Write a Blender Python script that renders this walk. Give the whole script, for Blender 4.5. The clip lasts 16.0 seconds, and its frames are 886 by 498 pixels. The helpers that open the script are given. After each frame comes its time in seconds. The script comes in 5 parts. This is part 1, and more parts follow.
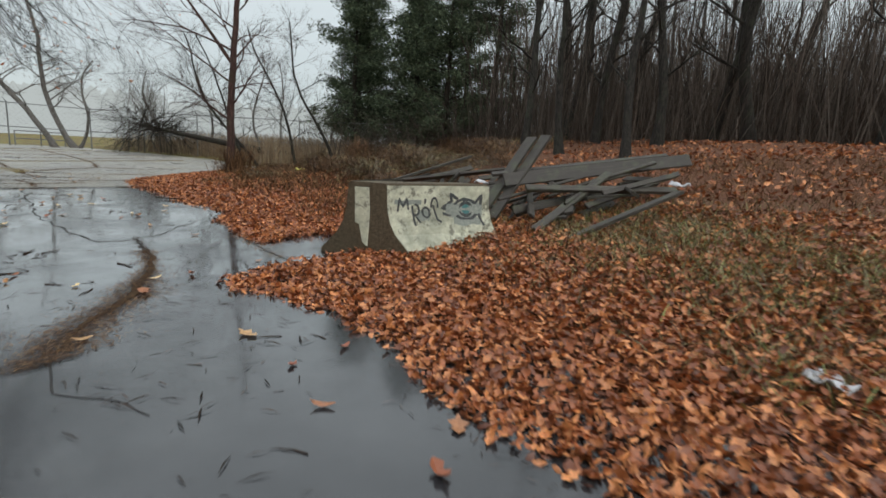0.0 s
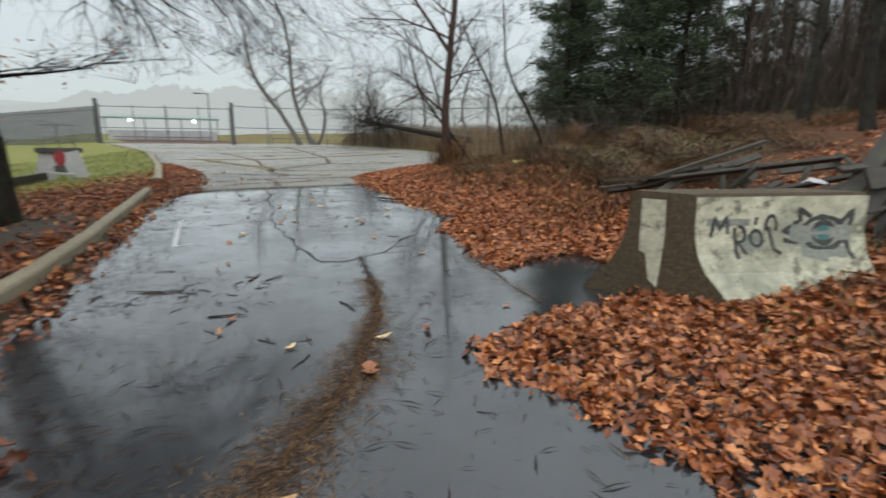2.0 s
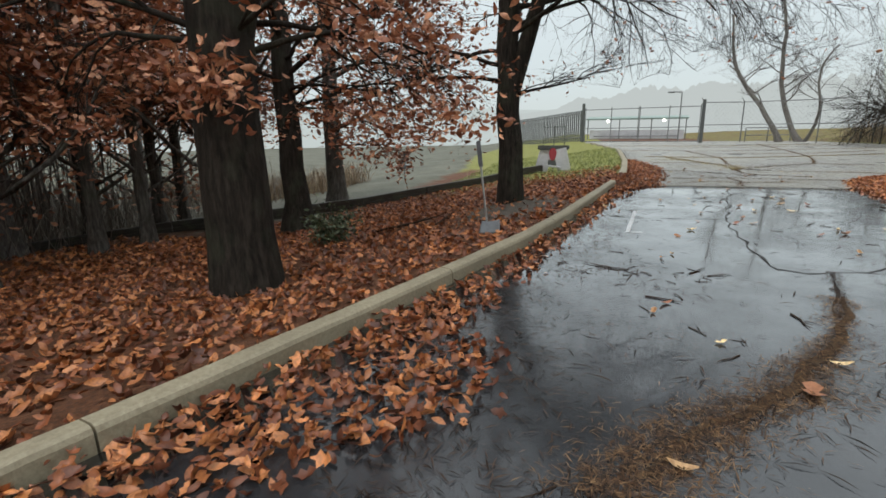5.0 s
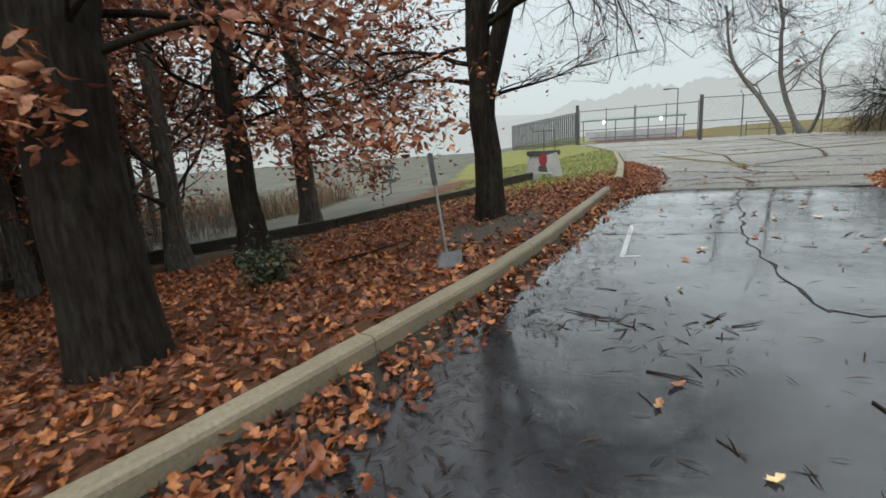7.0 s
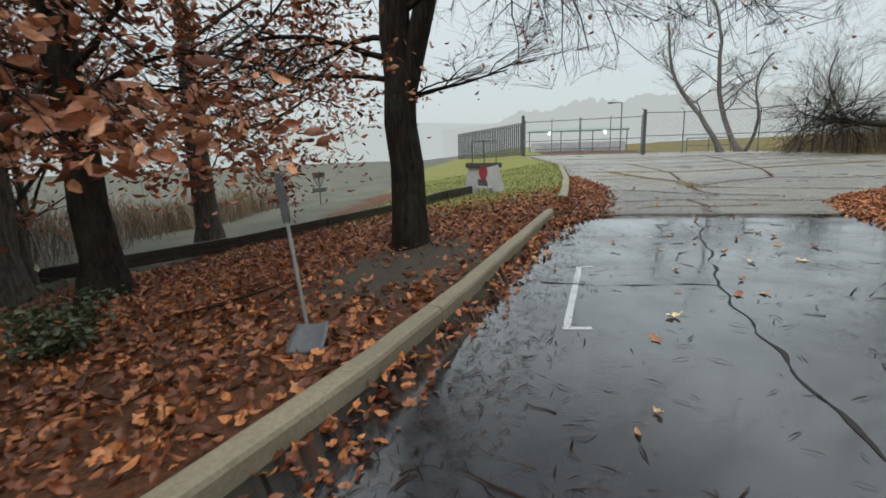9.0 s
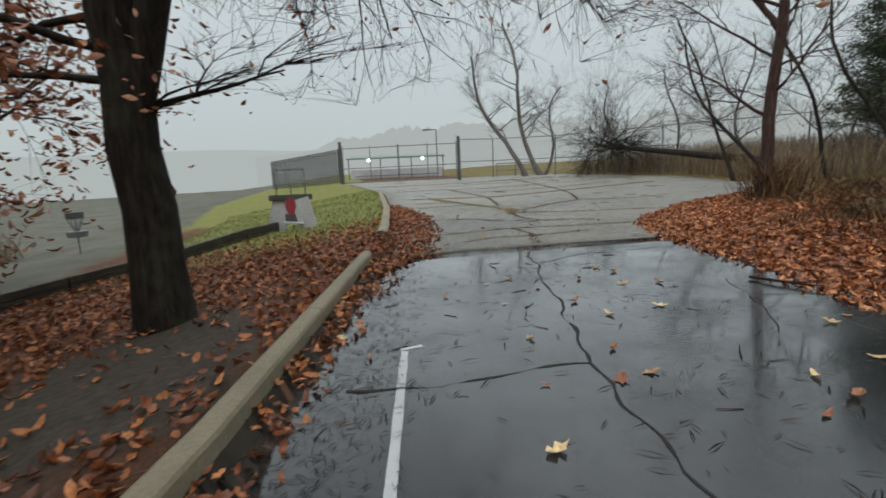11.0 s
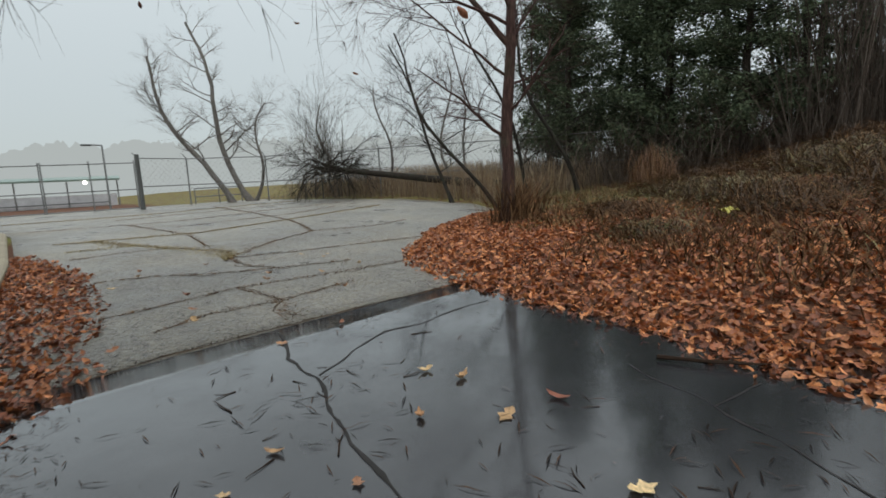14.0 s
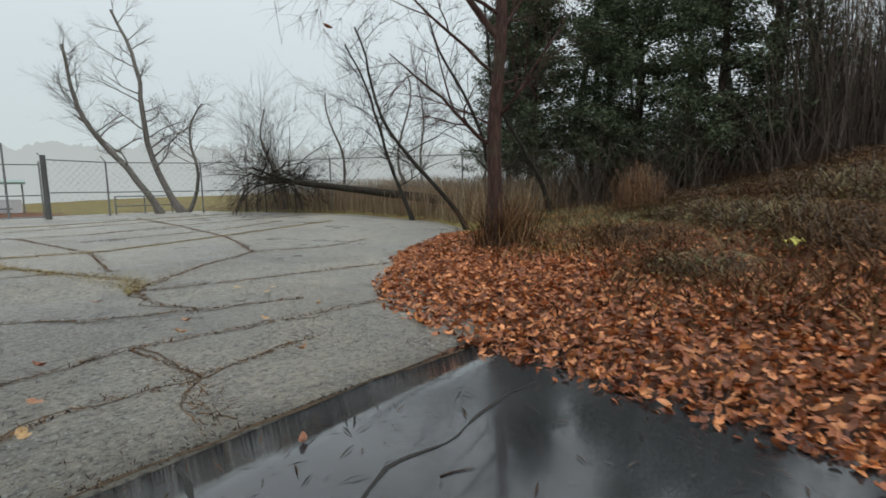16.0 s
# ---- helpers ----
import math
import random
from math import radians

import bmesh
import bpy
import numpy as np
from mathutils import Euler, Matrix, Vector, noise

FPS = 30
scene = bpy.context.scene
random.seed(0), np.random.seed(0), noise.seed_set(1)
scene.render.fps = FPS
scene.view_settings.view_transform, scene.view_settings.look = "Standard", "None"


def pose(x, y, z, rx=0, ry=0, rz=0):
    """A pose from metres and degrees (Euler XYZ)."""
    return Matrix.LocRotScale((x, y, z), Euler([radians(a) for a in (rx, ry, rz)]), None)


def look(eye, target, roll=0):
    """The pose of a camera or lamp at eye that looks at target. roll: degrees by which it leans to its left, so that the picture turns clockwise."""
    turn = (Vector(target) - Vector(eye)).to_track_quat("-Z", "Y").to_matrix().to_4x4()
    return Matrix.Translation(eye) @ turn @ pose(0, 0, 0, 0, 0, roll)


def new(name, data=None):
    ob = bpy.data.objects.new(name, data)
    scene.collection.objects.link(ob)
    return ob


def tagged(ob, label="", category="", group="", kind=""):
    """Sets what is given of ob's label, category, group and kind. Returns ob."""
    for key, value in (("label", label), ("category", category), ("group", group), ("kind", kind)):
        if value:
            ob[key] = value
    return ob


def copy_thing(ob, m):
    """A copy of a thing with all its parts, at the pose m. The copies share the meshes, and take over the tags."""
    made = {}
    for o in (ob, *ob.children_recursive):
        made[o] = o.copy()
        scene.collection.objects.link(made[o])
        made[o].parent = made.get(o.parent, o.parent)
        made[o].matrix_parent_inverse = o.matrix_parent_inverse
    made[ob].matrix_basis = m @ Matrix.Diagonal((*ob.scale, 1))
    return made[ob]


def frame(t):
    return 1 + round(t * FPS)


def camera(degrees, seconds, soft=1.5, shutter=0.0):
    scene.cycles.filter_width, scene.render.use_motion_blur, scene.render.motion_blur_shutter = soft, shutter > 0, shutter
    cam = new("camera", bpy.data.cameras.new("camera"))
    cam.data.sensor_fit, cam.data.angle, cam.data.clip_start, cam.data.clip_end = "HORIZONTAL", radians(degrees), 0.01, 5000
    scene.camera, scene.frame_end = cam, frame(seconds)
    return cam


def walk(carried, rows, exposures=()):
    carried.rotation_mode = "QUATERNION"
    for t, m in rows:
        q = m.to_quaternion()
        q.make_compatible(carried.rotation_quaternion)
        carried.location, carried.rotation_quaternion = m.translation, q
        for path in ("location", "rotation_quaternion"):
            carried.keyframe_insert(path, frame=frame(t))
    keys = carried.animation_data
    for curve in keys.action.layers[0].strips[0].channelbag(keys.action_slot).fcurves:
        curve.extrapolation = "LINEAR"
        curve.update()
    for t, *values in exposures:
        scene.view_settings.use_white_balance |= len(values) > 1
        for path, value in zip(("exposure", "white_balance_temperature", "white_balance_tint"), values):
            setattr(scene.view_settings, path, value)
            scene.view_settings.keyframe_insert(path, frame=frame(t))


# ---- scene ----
cam = camera(83.67, 16.0, soft=1.65, shutter=0.3)
# seconds, x, y, z, yaw, pitch, roll
PATH = [
    (0.0, 5.394, -0.760, 1.398, -57.82, -10.54, 3.69),
    (0.5, 6.076, 0.167, 1.433, -58.80, -10.93, 4.27),
    (1.0, 6.461, 0.846, 1.447, -56.76, -12.02, 4.30),
    (1.5, 6.548, 1.300, 1.369, -50.70, -11.46, 3.93),
    (2.0, 6.332, 1.244, 1.473, -35.38, -13.17, 1.14),
    (2.5, 6.225, 1.027, 1.395, -20.69, -13.36, 0.03),
    (3.0, 6.253, 1.004, 1.372, -6.86, -13.71, -0.84),
    (3.5, 6.229, 1.102, 1.407, 4.54, -15.29, -0.51),
    (4.0, 6.155, 0.917, 1.517, 12.09, -15.49, -1.25),
    (4.2, 6.161, 0.809, 1.443, 12.19, -13.75, -0.13),
    (6.3, 6.499, 1.808, 1.428, 17.60, -13.49, -3.34),
    (6.5, 6.507, 2.003, 1.416, 17.00, -13.88, -3.48),
    (7.0, 6.530, 2.443, 1.427, 14.81, -12.49, -3.56),
    (7.5, 6.570, 2.911, 1.446, 13.33, -12.77, -3.01),
    (8.0, 6.611, 3.405, 1.429, 11.35, -13.13, -2.56),
    (8.2, 6.632, 3.603, 1.443, 10.60, -13.19, -2.16),
    (10.3, 6.874, 5.731, 1.465, 0.02, -9.94, -2.72),
    (10.5, 6.905, 5.905, 1.443, -3.14, -10.09, -2.62),
    (11.0, 7.022, 6.399, 1.465, -11.19, -9.74, -2.45),
    (11.5, 7.157, 6.905, 1.433, -18.05, -8.63, -2.49),
    (12.0, 7.330, 7.486, 1.432, -26.01, -9.41, -2.16),
    (12.5, 7.526, 8.058, 1.411, -32.72, -9.61, -1.11),
    (13.0, 7.649, 8.633, 1.417, -34.82, -8.82, -1.54),
    (13.5, 7.763, 9.203, 1.446, -39.83, -8.90, -2.13),
    (14.0, 7.948, 9.714, 1.465, -44.07, -8.53, -2.66),
    (14.5, 8.163, 10.212, 1.490, -48.54, -8.72, -2.76),
    (15.0, 8.484, 10.677, 1.479, -53.25, -9.30, -2.27),
    (15.5, 8.813, 11.151, 1.449, -52.77, -7.97, -1.55),
    (16.0, 9.047, 11.651, 1.427, -50.45, -6.86, -0.92),
]


def carried_pose(x, y, z, yaw, pitch, roll):
    return Matrix.Translation((x, y, z)) @ pose(0, 0, 0, 0, 0, yaw) @ pose(0, 0, 0, 90 + pitch) @ pose(0, 0, 0, 0, 0, roll)


walk(cam, [(t, carried_pose(*row)) for t, *row in PATH],
     [(0, 0.12), (1.5, 0.25), (2.5, 0.16), (4, 0.25), (8.2, 0.28), (10.5, -0.12), (13, -0.1), (14.5, 0.0), (16, 0.08)])

# ---- light: an overcast, misty sky ----
world = bpy.data.worlds.new("overcast_sky")
scene.world = world
world.use_nodes = True
wn, wl = world.node_tree.nodes, world.node_tree.links
wn.clear()
sky = wn.new("ShaderNodeTexSky")
sky.sky_type, sky.sun_disc = "NISHITA", False
sky.sun_elevation, sky.sun_rotation = radians(38), radians(200)
tint = wn.new("ShaderNodeMixRGB")
tint.inputs[0].default_value = 0.93
wl.new(sky.outputs[0], tint.inputs[1])
coord = wn.new("ShaderNodeTexCoord")
split = wn.new("ShaderNodeSeparateXYZ")
wl.new(coord.outputs["Generated"], split.inputs[0])
ramp = wn.new("ShaderNodeValToRGB")
ramp.color_ramp.elements[0].color = (4.6, 5.1, 5.15, 1)
ramp.color_ramp.elements[1].color = (11.5, 12.3, 12.9, 1)
mid = ramp.color_ramp.elements.new(0.35)
mid.color = (6.1, 6.75, 6.95, 1)
wl.new(split.outputs[2], ramp.inputs[0])
wl.new(ramp.outputs[0], tint.inputs[2])
back = wn.new("ShaderNodeBackground")
back.inputs[1].default_value = 0.113
wl.new(tint.outputs[0], back.inputs[0])
wo = wn.new("ShaderNodeOutputWorld")
wl.new(back.outputs[0], wo.inputs[0])
sun = new("sun", bpy.data.lights.new("sun", "SUN"))
sun.data.energy, sun.data.angle, sun.data.color = 0.8, radians(40), (1, 0.97, 0.93)
sun.matrix_world = look((-8, -22, 30), (0, 0, 0))


# ---- materials ----
class Mat:
    """A node material with one principled shader."""

    def __init__(self, name, rough=0.8, spec=0.5, metal=0.0):
        self.m = bpy.data.materials.new(name)
        self.m.use_nodes = True
        self.n, self.l = self.m.node_tree.nodes, self.m.node_tree.links
        self.b = self.n["Principled BSDF"]
        self.b.inputs["Roughness"].default_value = rough
        self.b.inputs["Specular IOR Level"].default_value = spec
        self.b.inputs["Metallic"].default_value = metal

    def pos(self):
        return self.n.new("ShaderNodeNewGeometry").outputs["Position"]

    def local(self):
        return self.n.new("ShaderNodeTexCoord").outputs["Object"]

    def noise(self, scale, detail=4, rough=0.6, vec=None, stretch=None):
        t = self.n.new("ShaderNodeTexNoise")
        t.inputs["Scale"].default_value, t.inputs["Detail"].default_value, t.inputs["Roughness"].default_value = scale, detail, rough
        v = vec if vec is not None else self.pos()
        if stretch:
            mp = self.n.new("ShaderNodeMapping")
            mp.inputs["Scale"].default_value = stretch
            self.l.new(v, mp.inputs[0])
            v = mp.outputs[0]
        self.l.new(v, t.inputs["Vector"])
        return t.outputs["Fac"]

    def ramp(self, fac, *stops):
        r = self.n.new("ShaderNodeValToRGB")
        e = r.color_ramp.elements
        while len(e) < len(stops):
            e.new(0.5)
        for q, (p, c) in zip(e, stops):
            q.position = p
            q.color = (*c, 1) if isinstance(c, tuple) else (c, c, c, 1)
        self.l.new(fac, r.inputs[0])
        return r.outputs[0]

    def mix(self, fac, a, b, mode="MIX"):
        x = self.n.new("ShaderNodeMixRGB")
        x.blend_type = mode
        for i, v in enumerate((fac, a, b)):
            if isinstance(v, (float, int)):
                x.inputs[i].default_value = v if i == 0 else (v, v, v, 1)
            elif isinstance(v, tuple):
                x.inputs[i].default_value = (*v, 1)
            else:
                self.l.new(v, x.inputs[i])
        return x.outputs[0]

    def colour(self, c):
        self.l.new(c, self.b.inputs["Base Color"])
        return self

    def rough(self, c):
        self.l.new(c, self.b.inputs["Roughness"])
        return self

    def bump(self, h, strength=0.5, dist=0.01):
        b = self.n.new("ShaderNodeBump")
        b.inputs["Strength"].default_value, b.inputs["Distance"].default_value = strength, dist
        self.l.new(h, b.inputs["Height"])
        self.l.new(b.outputs[0], self.b.inputs["Normal"])
        return self

    def attr(self, name):
        a = self.n.new("ShaderNodeAttribute")
        a.attribute_name = name
        return a.outputs["Fac"]

    def island(self):
        return self.n.new("ShaderNodeNewGeometry").outputs["Random Per Island"]

    def random(self):
        return self.n.new("ShaderNodeObjectInfo").outputs["Random"]


def mat_asphalt():
    k = Mat("wet_sealed_asphalt", 0.2, 0.6)
    fine = k.noise(220, 3)
    broad = k.noise(0.7, 5)
    c = k.mix(k.ramp(broad, (0.35, 0.0), (0.7, 1.0)), (0.02, 0.021, 0.023), (0.04, 0.041, 0.044))
    c = k.mix(k.ramp(fine, (0.55, 0.0), (0.8, 0.35)), c, (0.08, 0.08, 0.085))
    c = k.mix(k.ramp(k.noise(3.1, 6, 0.75), (0.55, 0.0), (0.72, 0.5)), c, (0.03, 0.027, 0.024))
    wet = k.ramp(k.noise(0.8, 5, 0.6), (0.36, 0.04), (0.5, 0.09), (0.72, 0.2))
    k.colour(c).rough(k.ramp(k.noise(0.8, 5, 0.6), (0.36, 0.1), (0.7, 0.28))).bump(k.mix(0.5, k.noise(160, 2), k.noise(7, 3)), 0.1, 0.005)
    k.l.new(k.ramp(k.noise(0.8, 5, 0.6), (0.4, 1.0), (0.75, 0.45)), k.b.inputs["Coat Weight"])
    k.l.new(wet, k.b.inputs["Coat Roughness"])
    k.b.inputs["Coat IOR"].default_value = 1.4
    return k.m


def mat_lot():
    k = Mat("old_bleached_asphalt", 0.5, 0.6)
    c = k.ramp(k.noise(0.3, 6, 0.65), (0.3, (0.19, 0.175, 0.15)), (0.5, (0.32, 0.295, 0.24)), (0.72, (0.45, 0.4, 0.305)))
    c = k.mix(k.ramp(k.noise(3.2, 6, 0.75), (0.45, 0.0), (0.62, 0.5)), c, (0.2, 0.195, 0.185))
    c = k.mix(k.ramp(k.noise(15, 6, 0.9), (0.5, 0.0), (0.57, 0.85)), c, (0.06, 0.058, 0.056))
    c = k.mix(k.ramp(k.noise(26, 4, 0.8), (0.57, 0.0), (0.62, 0.85)), c, (0.55, 0.55, 0.52))
    k.colour(c).rough(k.ramp(k.noise(0.6, 4), (0.35, 0.25), (0.65, 0.6))).bump(k.noise(15, 6, 0.9), 1.0, 0.04)
    return k.m


def mat_ground():
    k = Mat("litter_soil_and_turf", 0.85, 0.3)
    n = k.noise(28, 6, 0.75)
    litter = k.ramp(n, (0.3, (0.035, 0.02, 0.013)), (0.5, (0.12, 0.05, 0.024)), (0.7, (0.24, 0.1, 0.045)))
    soil = k.ramp(k.noise(12, 6, 0.7), (0.3, (0.045, 0.035, 0.027)), (0.7, (0.12, 0.095, 0.07)))
    turf = k.ramp(k.noise(9, 6, 0.75), (0.3, (0.1, 0.1, 0.03)), (0.55, (0.24, 0.24, 0.06)), (0.75, (0.34, 0.31, 0.11)))
    field = k.ramp(k.noise(0.5, 5), (0.35, (0.1, 0.1, 0.075)), (0.7, (0.17, 0.165, 0.125)))
    wob = k.noise(1.6, 4)
    edge = lambda a: k.ramp(k.mix(0.5, k.attr(a), wob), (0.42, 0.0), (0.58, 1.0))
    c = k.mix(edge("soil"), litter, soil)
    c = k.mix(edge("turf"), c, turf)
    c = k.mix(edge("field"), c, field)
    k.colour(c).bump(n, 0.8, 0.03)
    return k.m


def mat_leaf(name, dark, mid, light, by_object=False):
    k = Mat(name, 0.42, 0.5)
    r = k.random() if by_object else k.island()
    c = k.ramp(r, (0.0, dark), (0.45, mid), (0.8, light), (1.0, tuple(min(1, v * 1.5) for v in light)))
    c = k.mix(k.ramp(k.noise(45, 3), (0.4, 0.0), (0.75, 0.6)), c, tuple(v * 0.35 for v in dark))
    k.colour(c).bump(k.noise(120, 2), 0.3, 0.003)
    k.b.inputs["Subsurface Weight"].default_value = 0.0
    return k.m


def mat_bark(name, a, b, scale=18):
    k = Mat(name, 0.88, 0.18)
    n = k.noise(scale, 5, 0.7, stretch=(1, 1, 0.16))
    c = k.ramp(n, (0.32, tuple(v * 0.4 for v in a)), (0.5, a), (0.72, b))
    c = k.mix(k.ramp(k.noise(2.2, 4), (0.5, 0.0), (0.75, 0.4)), c, (0.07, 0.085, 0.05))
    k.colour(c).bump(n, 0.9, 0.03)
    return k.m


def mat_plain(name, a, b, rough=0.7, scale=12, metal=0.0, bump=0.3, spec=0.5):
    k = Mat(name, rough, spec, metal)
    n = k.noise(scale, 5, 0.65)
    k.colour(k.mix(k.ramp(k.noise(1.3, 4), (0.35, 0.0), (0.7, 0.5)), k.ramp(n, (0.3, a), (0.7, b)), tuple(v * 0.6 for v in a)))
    k.bump(n, bump, 0.008)
    return k.m


def mat_wood():
    k = Mat("weathered_timber", 0.6, 0.4)
    n = k.noise(30, 5, 0.7, k.local(), (0.08, 1, 1))
    c = k.ramp(n, (0.3, (0.02, 0.015, 0.011)), (0.55, (0.055, 0.045, 0.033)), (0.75, (0.13, 0.115, 0.085)))
    c = k.mix(k.ramp(k.random(), (0.0, 0.0), (1.0, 0.75)), c, (0.05, 0.042, 0.036))
    c = k.mix(k.ramp(k.noise(4, 4), (0.5, 0.0), (0.8, 0.5)), c, (0.1, 0.13, 0.06))
    k.colour(c).bump(n, 0.6, 0.006)
    return k.m


def mat_concrete():
    k = Mat("stained_concrete", 0.75, 0.4)
    n = k.noise(26, 6, 0.7)
    c = k.ramp(n, (0.3, (0.05, 0.036, 0.02)), (0.7, (0.15, 0.115, 0.07)))
    c = k.mix(k.ramp(k.noise(2.5, 5), (0.48, 0.0), (0.7, 0.75)), c, (0.075, 0.06, 0.036))
    k.colour(c).bump(n, 0.9, 0.015)
    return k.m


def mat_barrier_paint():
    k = Mat("flaking_white_paint_on_concrete", 0.6, 0.4)
    v = k.local()
    c = k.ramp(k.noise(14, 5, 0.7, v), (0.3, (0.46, 0.46, 0.33)), (0.65, (0.72, 0.72, 0.56)))
    c = k.mix(k.ramp(k.noise(5, 6, 0.75, v), (0.53, 0.0), (0.6, 0.9)), c, (0.17, 0.16, 0.12))
    c = k.mix(k.ramp(k.noise(2.2, 4, 0.6, v), (0.47, 0.0), (0.64, 0.7)), c, (0.24, 0.25, 0.19))
    k.colour(c).bump(k.noise(40, 5, 0.7, v), 0.5, 0.006)
    return k.m


# Flat emission: haze is painted as a glowing colour.
def mat_painted_haze(name, colour):
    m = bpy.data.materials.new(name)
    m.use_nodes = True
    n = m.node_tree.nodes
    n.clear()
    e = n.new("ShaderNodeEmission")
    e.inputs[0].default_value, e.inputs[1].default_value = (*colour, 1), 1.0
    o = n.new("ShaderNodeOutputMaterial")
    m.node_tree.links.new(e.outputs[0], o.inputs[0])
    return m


ASPHALT, LOT, GROUND, WOOD, CONCRETE = mat_asphalt(), mat_lot(), mat_ground(), mat_wood(), mat_concrete()
KERB = mat_plain("mossy_kerb_concrete", (0.24, 0.2, 0.13), (0.38, 0.33, 0.225), 0.7, 40, bump=0.5)
PAINTED = mat_barrier_paint()
LITTER = mat_leaf("wet_russet_leaf", (0.12, 0.035, 0.014), (0.4, 0.12, 0.038), (0.6, 0.24, 0.085))
# Deeper copper than LITTER, with the canopy's shade darkened into the colour.
BANK_LITTER = mat_leaf("shade_deepened_copper_leaf", (0.085, 0.026, 0.012), (0.29, 0.085, 0.03), (0.5, 0.19, 0.065))
HANGING = mat_leaf("dry_copper_leaf", (0.19, 0.065, 0.034), (0.46, 0.165, 0.08), (0.58, 0.27, 0.14))
PALE_LEAF = mat_leaf("tan_oak_leaf", (0.32, 0.1, 0.05), (0.55, 0.32, 0.14), (0.7, 0.5, 0.26), True)
BARK = mat_bark("dark_wet_oak_bark", (0.028, 0.022, 0.017), (0.06, 0.048, 0.037))
BARK_WOOD = mat_bark("damp_brown_bark", (0.03, 0.026, 0.022), (0.062, 0.053, 0.044))
BARK_GREY = mat_bark("grey_bark", (0.1, 0.088, 0.075), (0.2, 0.18, 0.155))
BARK_RED = mat_bark("reddish_brown_bark", (0.07, 0.04, 0.034), (0.14, 0.085, 0.07))
# Grey bark lightened: the haze over distant trunks is put into its colour.
BARK_FAR = mat_bark("bark_paled_for_haze", (0.16, 0.145, 0.13), (0.26, 0.24, 0.22))
NEEDLE = mat_leaf("cedar_foliage", (0.04, 0.056, 0.034), (0.08, 0.104, 0.06), (0.125, 0.155, 0.09))
HOLLY = mat_leaf("holly_leaf", (0.03, 0.045, 0.02), (0.07, 0.095, 0.04), (0.13, 0.15, 0.08))
DRY = mat_leaf("dead_grass_stem", (0.055, 0.028, 0.015), (0.13, 0.068, 0.034), (0.22, 0.13, 0.065))
REED = mat_leaf("tan_reed", (0.16, 0.1, 0.06), (0.26, 0.18, 0.11), (0.34, 0.26, 0.16))
BRUSHWOOD = mat_leaf("brown_sapling_stem", (0.055, 0.042, 0.034), (0.1, 0.077, 0.06), (0.15, 0.122, 0.1))
RUSSET = mat_leaf("russet_bush_leaf", (0.1, 0.045, 0.02), (0.2, 0.1, 0.05), (0.3, 0.17, 0.09))
# Stems for the left wood, greyed to carry its haze in the colour.
GREY_STEM = mat_leaf("haze_lightened_sapling_stem", (0.13, 0.11, 0.09), (0.22, 0.185, 0.155), (0.3, 0.26, 0.22))
OLIVE = mat_leaf("olive_grass_blade", (0.07, 0.06, 0.025), (0.16, 0.14, 0.05), (0.26, 0.22, 0.09))
GREEN_BLADE = mat_leaf("green_grass_blade", (0.1, 0.13, 0.03), (0.22, 0.26, 0.065), (0.36, 0.38, 0.13))
DEBRIS = mat_leaf("dark_twig_debris", (0.012, 0.009, 0.007), (0.03, 0.02, 0.014), (0.07, 0.04, 0.025))
for dull in (DEBRIS, DRY, BRUSHWOOD, GREY_STEM, NEEDLE):
    dull.node_tree.nodes["Principled BSDF"].inputs["Roughness"].default_value = 0.9
    dull.node_tree.nodes["Principled BSDF"].inputs["Specular IOR Level"].default_value = 0.15
CHIP = mat_leaf("pale_stone_chip", (0.2, 0.2, 0.19), (0.36, 0.36, 0.34), (0.5, 0.5, 0.48))
STRAW = mat_leaf("straw_yellow_weed", (0.16, 0.12, 0.045), (0.3, 0.23, 0.09), (0.42, 0.34, 0.15))
CRACK = mat_plain("crack_filled_with_dirt", (0.012, 0.011, 0.01), (0.035, 0.03, 0.025), 0.8, 60)
MOSS = mat_plain("moss_and_rotted_needles", (0.045, 0.028, 0.016), (0.13, 0.08, 0.035), 0.85, 50, bump=0.9)
STEEL = mat_plain("weathered_galvanised_steel", (0.16, 0.165, 0.165), (0.26, 0.265, 0.26), 0.55, 20, 0.3)
DARK_STEEL = mat_plain("dark_gate_post", (0.07, 0.075, 0.072), (0.12, 0.125, 0.12), 0.6, 20)
WHITE_LINE = mat_plain("white_road_paint", (0.62, 0.63, 0.63), (0.8, 0.8, 0.8), 0.4, 70)
ALU = mat_plain("brushed_pole", (0.42, 0.43, 0.42), (0.6, 0.6, 0.58), 0.35, 40, 0.5)
GREY_PLASTIC = mat_plain("grey_plastic", (0.12, 0.125, 0.13), (0.2, 0.205, 0.21), 0.5, 20)
SPRAY_BLACK = mat_plain("black_spray_paint", (0.035, 0.04, 0.04), (0.11, 0.115, 0.11), 0.6, 25)
SPRAY_TEAL = mat_plain("teal_spray_paint", (0.05, 0.16, 0.16), (0.1, 0.26, 0.25), 0.6, 25)
SPRAY_GREY = mat_plain("thin_grey_overspray", (0.22, 0.25, 0.22), (0.4, 0.42, 0.36), 0.6, 30)
WHITE_BOARD = mat_plain("chalky_white_board", (0.5, 0.5, 0.52), (0.72, 0.72, 0.74), 0.6, 20)
RED = mat_plain("faded_red_paint", (0.3, 0.03, 0.05), (0.45, 0.07, 0.08), 0.6, 20)
YELLOW = mat_plain("yellow_plastic_scrap", (0.6, 0.55, 0.1), (0.8, 0.75, 0.2), 0.5, 20)
MIST = mat_painted_haze("pale_painted_mist", (0.46, 0.51, 0.5))
FAR_TREES = mat_painted_haze("trees_painted_as_haze", (0.44, 0.477, 0.47))
